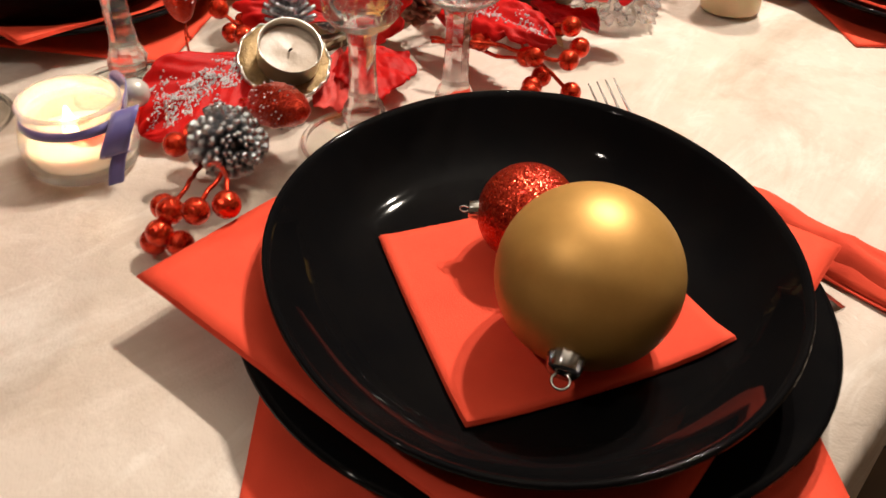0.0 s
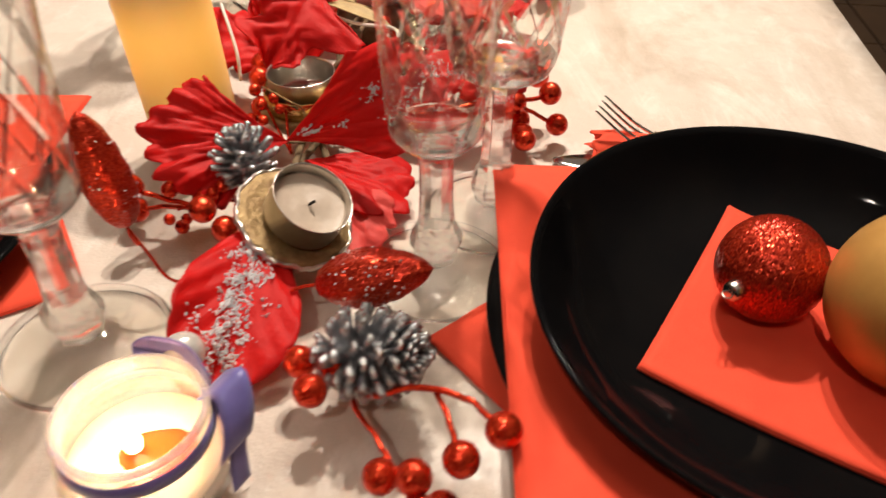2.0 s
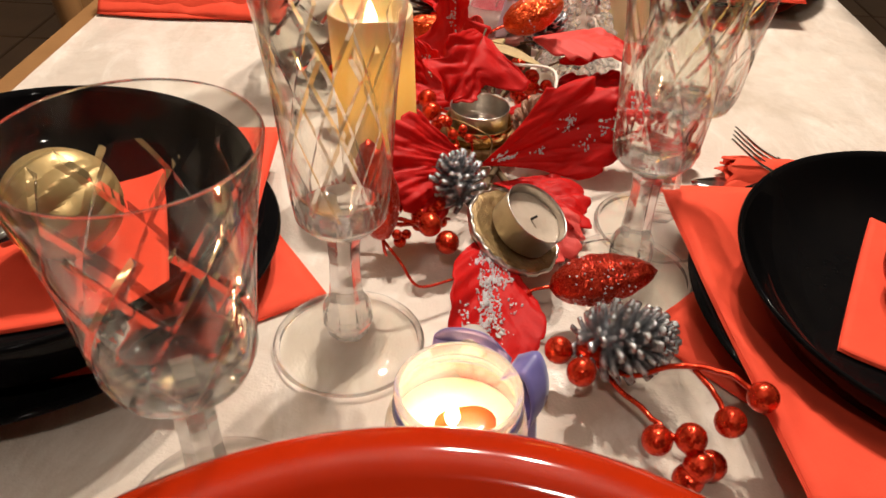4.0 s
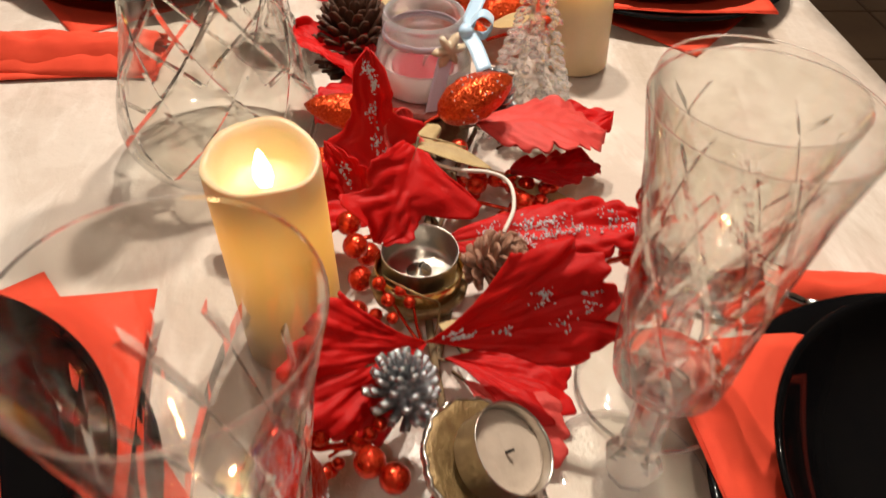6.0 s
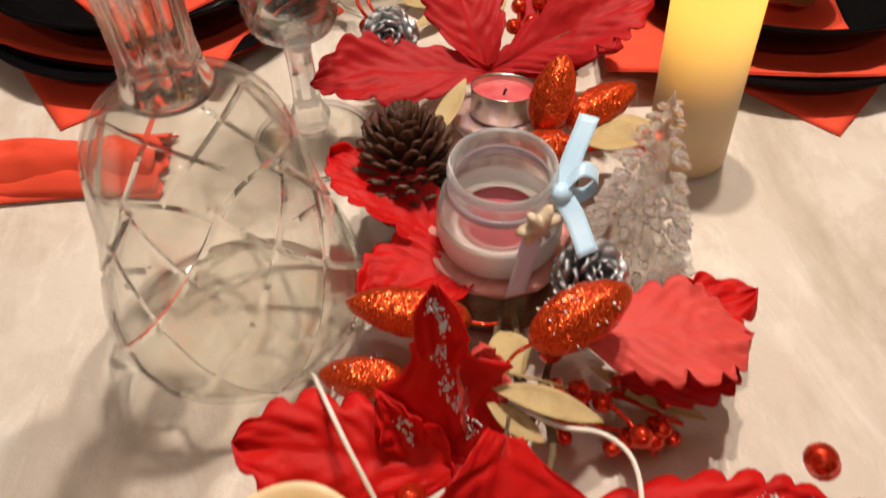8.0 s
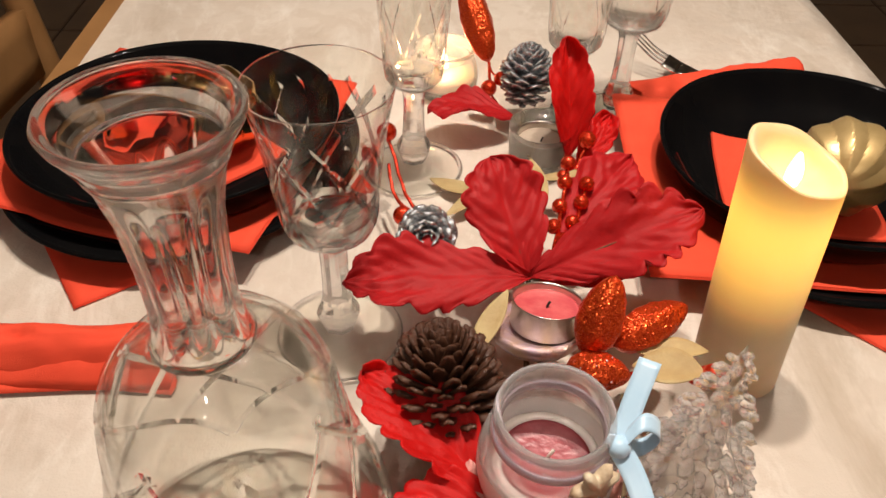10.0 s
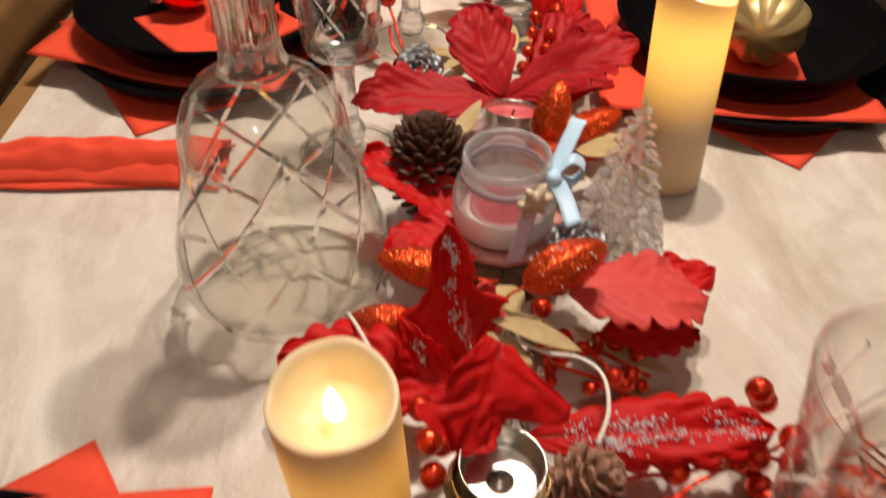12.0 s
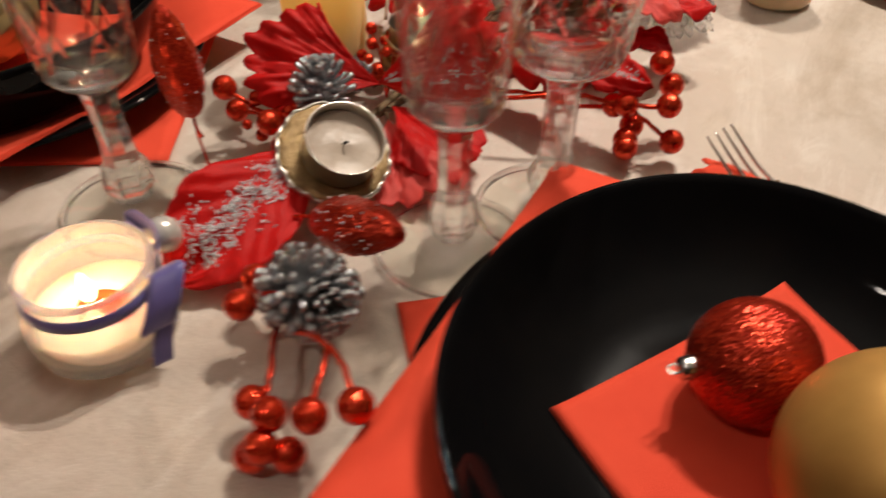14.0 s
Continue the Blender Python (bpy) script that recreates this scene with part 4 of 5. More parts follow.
# place settings
place_setting((0.2125, -0.033), (0.2151, -0.0421, 0.0110), (0.216, -0.0405, 0.224, 45), (0.2035, -0.0395, 0.226, 5), (0.2226, -0.0393, 0.115, 63), "small square red napkin in a black plate beside baubles", tilt=(3.0, -0.8))
place_setting((-0.2670, -0.019), (-0.2525, -0.0330, 0.0120), (-0.258, -0.002, 0.215, 36), (-0.2585, -0.0045, 0.212, 4), (-0.2500, -0.030, 0.115, 20), "small square red napkin in a black plate under a gold bauble", lobes=(-0.012, -0.005), deep=1.43)
place_setting((-0.2540, 0.566), (-0.2514, 0.5624, 0.0120), (-0.262, 0.567, 0.218, 34.5), (-0.263, 0.573, 0.218, -14), (-0.2515, 0.557, 0.108, 43), "small square red napkin in a black plate under shiny baubles", lobes=(0.015, 0.01))
place_setting((0.2090, 0.532), (0.2070, 0.5320, 0.0120), (0.209, 0.536, 0.218, 46), (0.182, 0.524, 0.218, -4), (0.194, 0.524, 0.110, -10), "small square red napkin in a black plate under a ribbed bauble", lobes=(0.015, 0.01))
bauble("matt gold Christmas bauble lying in a black plate", (0.2492, -0.0510, 0.0535), 0.0362, (0.40, -0.86, -0.30), GOLD_MATT)
bauble("red glitter Christmas bauble with a silver cap", (0.200, -0.0245, 0.0425), 0.0226, (-0.745, -0.646, 0.01), RED_GLITTER)
bauble("ribbed gold Christmas bauble in a black plate", (-0.237, -0.0288, 0.0535), 0.0287, (-0.6, -0.5, -0.2), GOLD_SATIN, 10)
bauble("ribbed satin gold Christmas bauble on a red napkin", (0.2044, 0.497, 0.0580), 0.0335, (0.45, 0.75, -0.15), GOLD_SATIN, 9)
bauble("faceted shiny gold Christmas bauble in a black plate", (-0.220, 0.560, 0.0560), 0.0310, (0.4, -0.3, 0.5), GOLD_SHINY, 8)
bauble("shiny red Christmas bauble with a silver cap", (-0.285, 0.578, 0.0500), 0.0250, (-0.5, -0.6, -0.2), RED_SHINY, 0)

# cutlery in folded napkins
napkin_roll((0.140, 0.1160, 0), -4, 0.205, 0.034, puff=0.85)
fork((0.140, 0.1250, 0.0060), 160)
knife((0.1155, 0.1065, 0.0), 176)
napkin_roll((-0.215, 0.377, 0), 181, 0.175, 0.050, puff=1.25, flare=0.1, seed=4)
napkin_roll((0.105, 0.665, 0), 18, 0.17, 0.055, seed=9)
fork((0.118, 0.735, 0.0080), 150)

# the red plate at the head of the table
rp = thing("serving_plate", "large glossy red plate with a stepped rim at the table's head", "plate", at=(-0.038, -0.330, 0.028))
rp.scale = (0.875, 0.875, 1.37)
part("disc", lathe([(0, 0.0), (0.09, 0.0), (0.095, 0.004), (0.120, 0.022), (0.143, 0.042), (0.1540, 0.0495), (0.1565, 0.0520), (0.1572, 0.0535), (0.1560, 0.0552), (0.1530, 0.0570), (0.1490, 0.0584), (0.1450, 0.0591), (0.1410, 0.0593), (0.1370, 0.0588), (0.1335, 0.0574), (0.1300, 0.0555), (0.1275, 0.0545), (0.1250, 0.0541), (0.1222, 0.0540), (0.1195, 0.0533), (0.1160, 0.0510), (0.1110, 0.0465), (0.103, 0.0400), (0.097, 0.0345), (0.088, 0.0310), (0.07, 0.0300), (0, 0.0295)], 160), REDGLAZE, rp)
lp = thing("dinner_plate", "large glossy black dinner plate under a red plate", "plate", "black dinner plates", at=(-0.038, -0.330, 0.0))
part("disc", lathe([(0, 0.0), (0.09, 0.0), (0.112, 0.009), (0.122, 0.015), (0.122, 0.017), (0.119, 0.017), (0.10, 0.013), (0.084, 0.027), (0, 0.0275)], 64), BLACK, lp)

# glasses
champagne_flute((0.057, 0.006, 0), 10)
champagne_flute((-0.091, -0.060, 0), 35)
goblet((0.0825, 0.0560, 0), 20)
goblet((-0.128, -0.161, 0), 5)
goblet((-0.124, 0.397, 0), 12)
champagne_flute((-0.0825, 0.568, 0), 0)
goblet((0.088, 0.650, 0), 0)
champagne_flute((0.040, 0.625, 0), 0)
carafe((-0.149, 0.261, 0))

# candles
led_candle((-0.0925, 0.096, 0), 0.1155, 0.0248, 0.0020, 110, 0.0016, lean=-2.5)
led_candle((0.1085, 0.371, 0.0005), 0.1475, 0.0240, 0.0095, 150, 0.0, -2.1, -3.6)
gilt_holder((-0.0095, 0.001, 0.0305), 0.0275, 10, 28, label="cream and gilt candle holder with a crinkled silver edge", edging=True)
tealight((-0.0060, 0.001, 0.0320), 10, 30)
gh = gilt_holder((-0.030, 0.106, 0.030), 0.025, label="amber glass and gilt candle holder with a red foot")
part("cup_wall", lathe([(0.0205, 0.0), (0.0212, 0.0), (0.0222, 0.012), (0.0216, 0.0125), (0.0205, 0.002)], 40), GOLD_SHINY, gh, "amber gold cup wall")
tealight((-0.030, 0.106, 0.0350), full=0, label="empty burnt-out aluminium tealight cup")
gilt_holder((-0.012, 0.368, 0.041), 0.027, -14, 0, label="violet and gold foil candle holder", material=LILAC_FOIL)
tealight((-0.009, 0.366, 0.0430), -14, 4, wax=WAX_RED, full=0.0125, label="unlit rose-red tealight in its aluminium cup")
tealight((0.0148, 0.575, 0.012), label="small tealight in a clear cup")
gc = thing("glass_cup", "clear glass tealight cup", "candle holder", at=(0.0148, 0.575, 0.0))
part("cup_body", lathe([(0, 0.0), (0.021, 0.0), (0.0235, 0.004), (0.0255, 0.036), (0.0245, 0.0365), (0.0220, 0.010), (0, 0.0095)], 48), CLEAR, gc)

# garland stem
gs = thing("garland_stem", "thin brown twigs running along the garland", "twig")
for pts in ([(-0.020, -0.050, 0.012), (-0.022, 0.02, 0.020), (-0.026, 0.09, 0.022), (-0.022, 0.16, 0.028), (-0.015, 0.23, 0.030), (-0.020, 0.32, 0.028), (-0.012, 0.41, 0.034), (0.005, 0.52, 0.024), (0.0, 0.62, 0.014)],
            [(-0.030, 0.04, 0.016), (-0.012, 0.12, 0.024), (-0.028, 0.20, 0.026), (-0.010, 0.29, 0.030), (-0.014, 0.38, 0.034)],
            [(0.0, 0.05, 0.014), (-0.03, 0.13, 0.018), (-0.005, 0.20, 0.022), (0.02, 0.27, 0.02), (0.03, 0.33, 0.03)],
            [(-0.02, 0.205, 0.034), (-0.008, 0.165, 0.046), (-0.018, 0.135, 0.040)]):
    part("twig", tube(pts, 0.0022, 7, steps=8, taper=0.6), TWIG, gs)

# garland round the first tealight
velvet_leaf("bright red velvet leaf with ribbed scalloped petal", (-0.028, 0.064, 0.032), (-0.087, 0.025, 0.049), 0.062, up=(0.2, -0.75, 0.8), curl=0.06, seed=1, fan=1.7, ribs=9)
velvet_leaf("red velvet leaf dusted with clear frost crystals", (-0.029, 0.063, 0.033), (0.051, 0.054, 0.080), 0.047, up=(-0.3, -0.9, 0.45), curl=0.05, cup=0.1, seed=2, snow=160, fan=1.35, ribs=5)
velvet_leaf("red velvet leaf thick with clear frost crystals", (-0.022, -0.004, 0.028), (-0.026, -0.091, 0.009), 0.053, up=(0.5, 0, 1), curl=0.09, seed=3, snow=900, ribs=6, fan=1.0, ragged=0.06)
velvet_leaf("faded pink underside of a velvet leaf", (-0.012, 0.048, 0.024), (0.026, 0.010, 0.006), 0.044, curl=0.05, seed=4, material=PINK, fan=1.4, ribs=5)
velvet_leaf("dark red velvet leaf under the garland", (-0.020, 0.062, 0.022), (0.040, 0.045, 0.014), 0.054, curl=0.05, seed=5, fan=1.5, ribs=5)
glitter_cone("red glitter pod lightly frosted", (0.008, -0.036, 0.024), (0.0605, -0.036, 0.0390), 0.0125, snow=80, seed=1)
glitter_cone("red glitter pod standing on a wire", (-0.0775, -0.0240, 0.0390), (-0.0840, -0.0230, 0.0970), 0.0108, snow=40, seed=2)
pw = thing("wire_stem", "coppery wire stem of a glitter pod", "wire")
part("wire", tube([(-0.0775, -0.0240, 0.0390), (-0.068, -0.030, 0.030), (-0.058, -0.032, 0.016), (-0.040, -0.022, 0.014)], 0.0008, 6), BERRY, pw)
pinecone("small silver-sprayed pine cone beside a leaf", (-0.040, 0.030, 0.041), (-0.15, 0.1, 0.7), 0.026, 0.017, "spiky", 70)
pinecone("silver-sprayed pine cone lying in the garland", (0.0393, -0.0747, 0.0270), (0.75, -0.25, 0.35), 0.040, 0.0205, "spiky", 110)
J = (0.026, -0.076, 0.016)
berry_spray("spray of shiny red berries on bent wires", [
    [J, (0.040, -0.098, 0.016), (0.052, -0.114, 0.016), (0.060, -0.126, 0.016), (0.066, -0.133, 0.014)],
    [J, (0.042, -0.090, 0.020), (0.060, -0.094, 0.032), (0.078, -0.100, 0.036), (0.092, -0.110, 0.034)],
    [(0.068, -0.095, 0.032), (0.074, -0.108, 0.030), (0.077, -0.120, 0.027)],
    [(0.052, -0.114, 0.016), (0.048, -0.122, 0.014)]],
    [(0.093, -0.1105, 0.033), (0.079, -0.119, 0.026), (0.0505, -0.121, 0.014), (0.063, -0.124, 0.020), (0.066, -0.133, 0.013), (0.0625, -0.135, 0.007), (0.0195, -0.0935, 0.024), (0.0253, -0.0785, 0.022), (0.0110, -0.0765, 0.020), (0.0735, -0.1275, 0.0075)])
berry_spray("pair of red berries on a thin stem", [[(-0.055, 0.018, 0.02), (-0.075, 0.014, 0.026), (-0.092, 0.010, 0.034)], [(-0.055, 0.018, 0.02), (-0.08, 0.022, 0.016), (-0.100, 0.022, 0.012)]],
            [(-0.092, 0.010, 0.035), (-0.100, 0.022, 0.012), (-0.060, 0.020, 0.024), (-0.055, 0.004, 0.030), (-0.045, 0.002, 0.020)])
berry_spray("spray of shiny red berries by the goblet", [[(0.03, 0.09, 0.03), (0.065, 0.110, 0.034), (0.091, 0.122, 0.031), (0.111, 0.131, 0.032)], [(0.091, 0.122, 0.030), (0.105, 0.128, 0.02), (0.117, 0.130, 0.013)]],
            [(0.111, 0.131, 0.033), (0.117, 0.130, 0.013), (0.091, 0.122, 0.031), (0.096, 0.116, 0.014), (0.097, 0.150, 0.045), (0.104, 0.153, 0.032)])
berry_spray("cluster of small red and straw-coloured buds", [[(-0.03, 0.07, 0.02), (-0.042, 0.082, 0.035), (-0.05, 0.085, 0.05)], [(-0.03, 0.07, 0.02), (-0.035, 0.086, 0.04)]],
            [(-0.050, 0.085, 0.050, 0.0035), (-0.046, 0.080, 0.044, 0.0035), (-0.040, 0.084, 0.046, 0.003), (-0.036, 0.080, 0.042, 0.003), (-0.044, 0.074, 0.038, 0.003), (-0.052, 0.078, 0.036, 0.0035), (-0.034, 0.088, 0.036, 0.003)], group="bud clusters", stem_r=0.0008)
berry_spray("red berries beside a pillar candle", [[(-0.04, 0.15, 0.02), (-0.058, 0.138, 0.030)]],
            [(-0.062, 0.128, 0.034), (-0.066, 0.146, 0.034), (-0.060, 0.118, 0.020), (-0.056, 0.134, 0.022), (-0.062, 0.104, 0.010, 0.006)])

rng = random.Random(11)
buds = [(rng.uniform(-0.078, -0.048), rng.uniform(0.004, 0.040), rng.uniform(0.010, 0.032), rng.uniform(0.0028, 0.0048)) for _ in range(16)]
berry_spray("tangle of small dark red buds under a leaf", [[(-0.045, 0.03, 0.016), (-0.058, 0.024, 0.020), (-0.072, 0.012, 0.022)], [(-0.045, 0.03, 0.016), (-0.060, 0.034, 0.018), (-0.076, 0.034, 0.020)]], buds, group="bud clusters", stem_r=0.0008)

# jar candle with violet ribbon
jx, jy = -0.0353, -0.1212
jc = thing("jar_candle", "lit candle in a frosted glass jar with a violet ribbon", "candle", at=(jx, jy, 0))
JAR = [(0, 0.0), (0.0262, 0.0), (0.0292, 0.003), (0.0305, 0.010), (0.0305, 0.018), (0.0285, 0.026), (0.0256, 0.0305), (0.0250, 0.0325), (0.0264, 0.0338), (0.0268, 0.0388), (0.0260, 0.0402), (0.0243, 0.0398), (0.0236, 0.033), (0.0258, 0.027), (0.0281, 0.018), (0.0279, 0.010), (0.024, 0.0046), (0, 0.0033)]
part("jar", lathe(JAR, 64), FROST, jc)
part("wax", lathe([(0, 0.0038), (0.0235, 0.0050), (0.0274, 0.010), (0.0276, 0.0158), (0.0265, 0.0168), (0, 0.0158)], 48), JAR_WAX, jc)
bm = lathe([(0, 0.0170), (0.006, 0.0173), (0.010, 0.0170), (0.0115, 0.0163)], 24, lambda a, k: (1 + 0.2 * math.sin(2 * a + 1), 0))
bmesh.ops.translate(bm, vec=(0.004, 0.001, 0), verts=bm.verts)
part("melted_pool", bm, RED_POOL, jc, "pool of melted red wax")
fl = lathe([(0, 0), (0.0026, 0.003), (0.0034, 0.006), (0.0022, 0.011), (0.0008, 0.016), (0, 0.017)], 20)
bmesh.ops.translate(fl, vec=(-0.002, -0.002, 0.018), verts=fl.verts)
part("flame", fl, FLAME, jc, "small candle flame")
part("ribbon_band", lathe([(0.0256, 0.0282), (0.0274, 0.0285), (0.0262, 0.0330), (0.0252, 0.0330)], 64), VIOLET, jc, "violet satin ribbon")
q = (0.0215, 0.0185, 0.034)
ribbon([q, (0.030, 0.016, 0.0385), (0.0345, 0.008, 0.030), (0.0335, 0.003, 0.020), (0.0300, 0.006, 0.015)], 0.0150, (0.55, 0.85, 0.25), VIOLET, jc, "bow_loop")
ribbon([q, (0.010, 0.028, 0.0385), (-0.006, 0.031, 0.038), (-0.012, 0.029, 0.033), (0.006, 0.028, 0.031)], 0.010, (0.1, 0.1, 1), VIOLET, jc, "bow_loop")
ribbon([q, (0.0310, 0.010, 0.022), (0.0325, 0.004, 0.012), (0.0335, 0.000, 0.001)], 0.0085, (0.5, 0.8, 0.2), VIOLET, jc)
part("pearl", ball(0.0082, (0.005, 0.0345, 0.032), 20), PEARL, jc, "silver pearl on the knot")
bulb("jar_flame_light", (jx - 0.002, jy - 0.002, 0.032), 0.22, 0.005, (1.0, 0.58, 0.28))

# middle of the garland
velvet_leaf("red velvet leaf with a raised frosted fold", (-0.042, 0.162, 0.028), (-0.138, 0.172, 0.040), 0.056, up=(0, -0.55, 1), curl=0.10, cup=0.1, seed=6, ribs=7, ragged=0.45, roll=0.25)
TEETH = (((0, 0.3), (0.14, 0.9), (0.22, 0.55), (0.42, 0.95), (0.56, 0.42), (0.70, 0.36), (0.85, 0.30), (1.0, 0.02)),
         ((0, 0.3), (0.10, 0.6), (0.25, 1.0), (0.34, 0.7), (0.48, 1.0), (0.58, 0.40), (0.75, 0.42), (0.88, 0.26), (1.0, 0.02)))
OAK = (((0, 0.25), (0.10, 0.6), (0.22, 1.30), (0.36, 1.25), (0.48, 0.45), (0.72, 0.45), (0.85, 0.38), (1.0, 0.10)),
       ((0, 0.25), (0.12, 0.45), (0.30, 0.70), (0.50, 0.55), (0.70, 0.95), (0.82, 0.50), (1.0, 0.10)))
velvet_leaf("upright red velvet leaf with deep teeth and frost crystals", (-0.048, 0.160, 0.022), (-0.054, 0.197, 0.110), 0.056, up=(0, -1, 0.35), curl=-0.04, cup=0.12, seed=7, snow=200, ribs=5, fan=0.7, ragged=0.1, outline=TEETH)
velvet_leaf("narrow red velvet leaf leaning from an upright one", (-0.050, 0.158, 0.024), (-0.078, 0.176, 0.066), 0.024, up=(0.2, -1, 0.3), curl=-0.04, cup=0.5, seed=27, snow=40, ribs=5, fan=0.6, ragged=0.3)
velvet_leaf("faded pink leaf folded beside an upright one", (-0.036, 0.168, 0.030), (-0.036, 0.190, 0.078), 0.024, up=(0.3, -1, 0.3), curl=-0.05, cup=0.4, seed=17, material=PINK, ribs=6, ragged=0.3)
velvet_leaf("long curled red velvet leaf with frost crystals", (-0.016, 0.132, 0.030), (0.100, 0.130, 0.042), 0.046, up=(0, -0.45, 1), curl=0.08, cup=0.2, seed=8, snow=420, ribs=9, ragged=0.35, roll=0.55)
velvet_leaf("faded pink ribbed leaf face", (0.008, 0.206, 0.056), (0.086, 0.207, 0.048), 0.058, curl=0.08, cup=-0.12, seed=9, material=PINK, ribs=8, ragged=0.35)
velvet_leaf("dark red velvet leaf beneath a pink one", (0.030, 0.214, 0.038), (0.098, 0.234, 0.043), 0.034, curl=0.02, seed=10, material=VELVET, ribs=5, ragged=0.4)
velvet_leaf("dark red velvet leaf low under the others", (0.030, 0.197, 0.026), (0.086, 0.203, 0.024), 0.036, curl=0.04, seed=20, material=VELVET_DARK, ribs=6, ragged=0.35)
velvet_leaf("crimson velvet leaf beside a pine cone", (-0.040, 0.270, 0.032), (-0.104, 0.322, 0.056), 0.044, curl=0.08, cup=0.25, seed=11, material=VELVET, ribs=8, ragged=0.3)
velvet_leaf("red velvet leaf hanging in front of the jar", (-0.030, 0.262, 0.034), (-0.088, 0.240, 0.036), 0.056, curl=0.10, cup=0.2, seed=18, ribs=7)
velvet_leaf("red velvet leaf with oak-like lobes drooping to the tealight", (-0.030, 0.150, 0.080), (-0.050, 0.112, 0.050), 0.066, up=(0.40, -0.72, 0.7), curl=0.10, cup=0.1, seed=12, ribs=4, ragged=0.1, outline=OAK)
glitter_cone("orange-red glitter pod in the garland", (-0.016, 0.193, 0.070), (0.027, 0.210, 0.084), 0.0125, ORANGE_GLITTER, 50, 3)
glitter_cone("orange-red glitter pod half under a velvet leaf", (-0.066, 0.202, 0.030), (-0.108, 0.210, 0.026), 0.0105, ORANGE_GLITTER, 20, 5)
glitter_cone("orange-red glitter pod by the carafe", (-0.036, 0.220, 0.048), (-0.093, 0.2295, 0.055), 0.0115, ORANGE_GLITTER, 0, 4)
pinecone("small brown pine cone with pale scale tips", (0.006, 0.102, 0.046), (0.5, -0.2, 0.5), 0.028, 0.016, "russet", 50, 1.2)
pinecone("tiny silver-sprayed pine cone beside the pillar candle", (-0.062, 0.080, 0.020), (0.1, -0.5, 0.4), 0.020, 0.012, scales=40)
dark = [(0.034, 0.173, 0.024, 0.0055), (0.008, 0.190, 0.034, 0.006), (-0.001, 0.212, 0.034, 0.006), (0.006, 0.181, 0.030, 0.0055), (0.042, 0.176, 0.014, 0.0055)]
for _ in range(22):
    dark.append((rng.uniform(-0.004, 0.058), rng.uniform(0.172, 0.206), rng.uniform(0.008, 0.030), rng.uniform(0.0036, 0.0056)))
berry_spray("tangle of dark red berries under a leaf", [[(0.0, 0.2, 0.02), (0.02, 0.19, 0.026), (0.034, 0.173, 0.026)], [(0.0, 0.2, 0.02), (0.012, 0.185, 0.03)], [(0.01, 0.2, 0.02), (0.035, 0.196, 0.014), (0.06, 0.186, 0.006)], [(0.0, 0.19, 0.012), (0.03, 0.182, 0.010), (0.045, 0.172, 0.006)]], dark)
berry_spray("red berries on a wire by the flute", [[(0.01, 0.11, 0.02), (0.035, 0.116, 0.022), (0.052, 0.115, 0.028)], [(0.035, 0.116, 0.022), (0.06, 0.120, 0.022), (0.084, 0.123, 0.026)]],
            [(0.052, 0.115, 0.030), (0.084, 0.123, 0.028), (0.094, 0.128, 0.016), (0.098, 0.112, 0.012)])
for a, b, w, k in (((-0.019, 0.186, 0.056), (-0.025, 0.213, 0.050), 0.018, 0), ((-0.032, 0.180, 0.058), (0.012, 0.166, 0.056), 0.013, 1), ((-0.034, 0.176, 0.054), (-0.012, 0.160, 0.052), 0.011, 2), ((-0.022, 0.076, 0.030), (-0.002, 0.066, 0.034), 0.012, 3),
                   ((0.02, 0.212, 0.02), (0.07, 0.186, 0.008), 0.012, 4), ((0.030, 0.330, 0.056), (0.062, 0.318, 0.060), 0.024, 5), ((0.036, 0.342, 0.050), (0.072, 0.340, 0.052), 0.014, 6), ((-0.008, 0.440, 0.046), (-0.004, 0.500, 0.060), 0.020, 7),
                   ((-0.05, 0.335, 0.05), (-0.03, 0.372, 0.066), 0.012, 8), ((-0.03, 0.52, 0.012), (-0.07, 0.55, 0.006), 0.016, 9), ((-0.06, 0.50, 0.010), (-0.02, 0.535, 0.018), 0.012, 10), ((0.0, 0.52, 0.03), (0.05, 0.515, 0.034), 0.010, 11)):
    dry_leaf(a, b, w, seed=k)
cd = thing("gift_cord", "thin white cord trailing over the leaves", "cord", "white cords")
part("cord", tube([(-0.1156, 0.224, 0.004), (-0.108, 0.204, 0.034), (-0.1022, 0.188, 0.052), (-0.0900, 0.160, 0.060), (-0.0781, 0.139, 0.046), (-0.075, 0.130, 0.030)], 0.0011, 7), CORD, cd)
cd = thing("gift_cord", "thin white cord looping down past a frosted leaf", "cord", "white cords")
part("cord", tube([(-0.030, 0.182, 0.052), (-0.008, 0.166, 0.054), (0.010, 0.160, 0.056), (0.019, 0.148, 0.058), (0.019, 0.130, 0.056), (0.012, 0.114, 0.054)], 0.0011, 7), CORD, cd)
tw = thing("dry_twig", "thin pale forked twig among the dried leaves", "twig")
part("twig", tube([(-0.046, 0.1862, 0.058), (-0.028, 0.186, 0.062), (-0.0008, 0.180, 0.058)], 0.0009, 6, taper=0.6), STRAW, tw)
part("side_twig", tube([(-0.008, 0.1815, 0.059), (-0.0045, 0.176, 0.056), (-0.0060, 0.172, 0.054)], 0.0006, 6), STRAW, tw)
cd = thing("thin_wire", "fine green-gold wire curled by the tealight cup", "wire")
part("wire", tube([(-0.048, 0.092, 0.048), (-0.044, 0.084, 0.052), (-0.030, 0.076, 0.050), (-0.022, 0.078, 0.042), (-0.024, 0.070, 0.030)], 0.0005, 6), GOLD_DULL, cd)

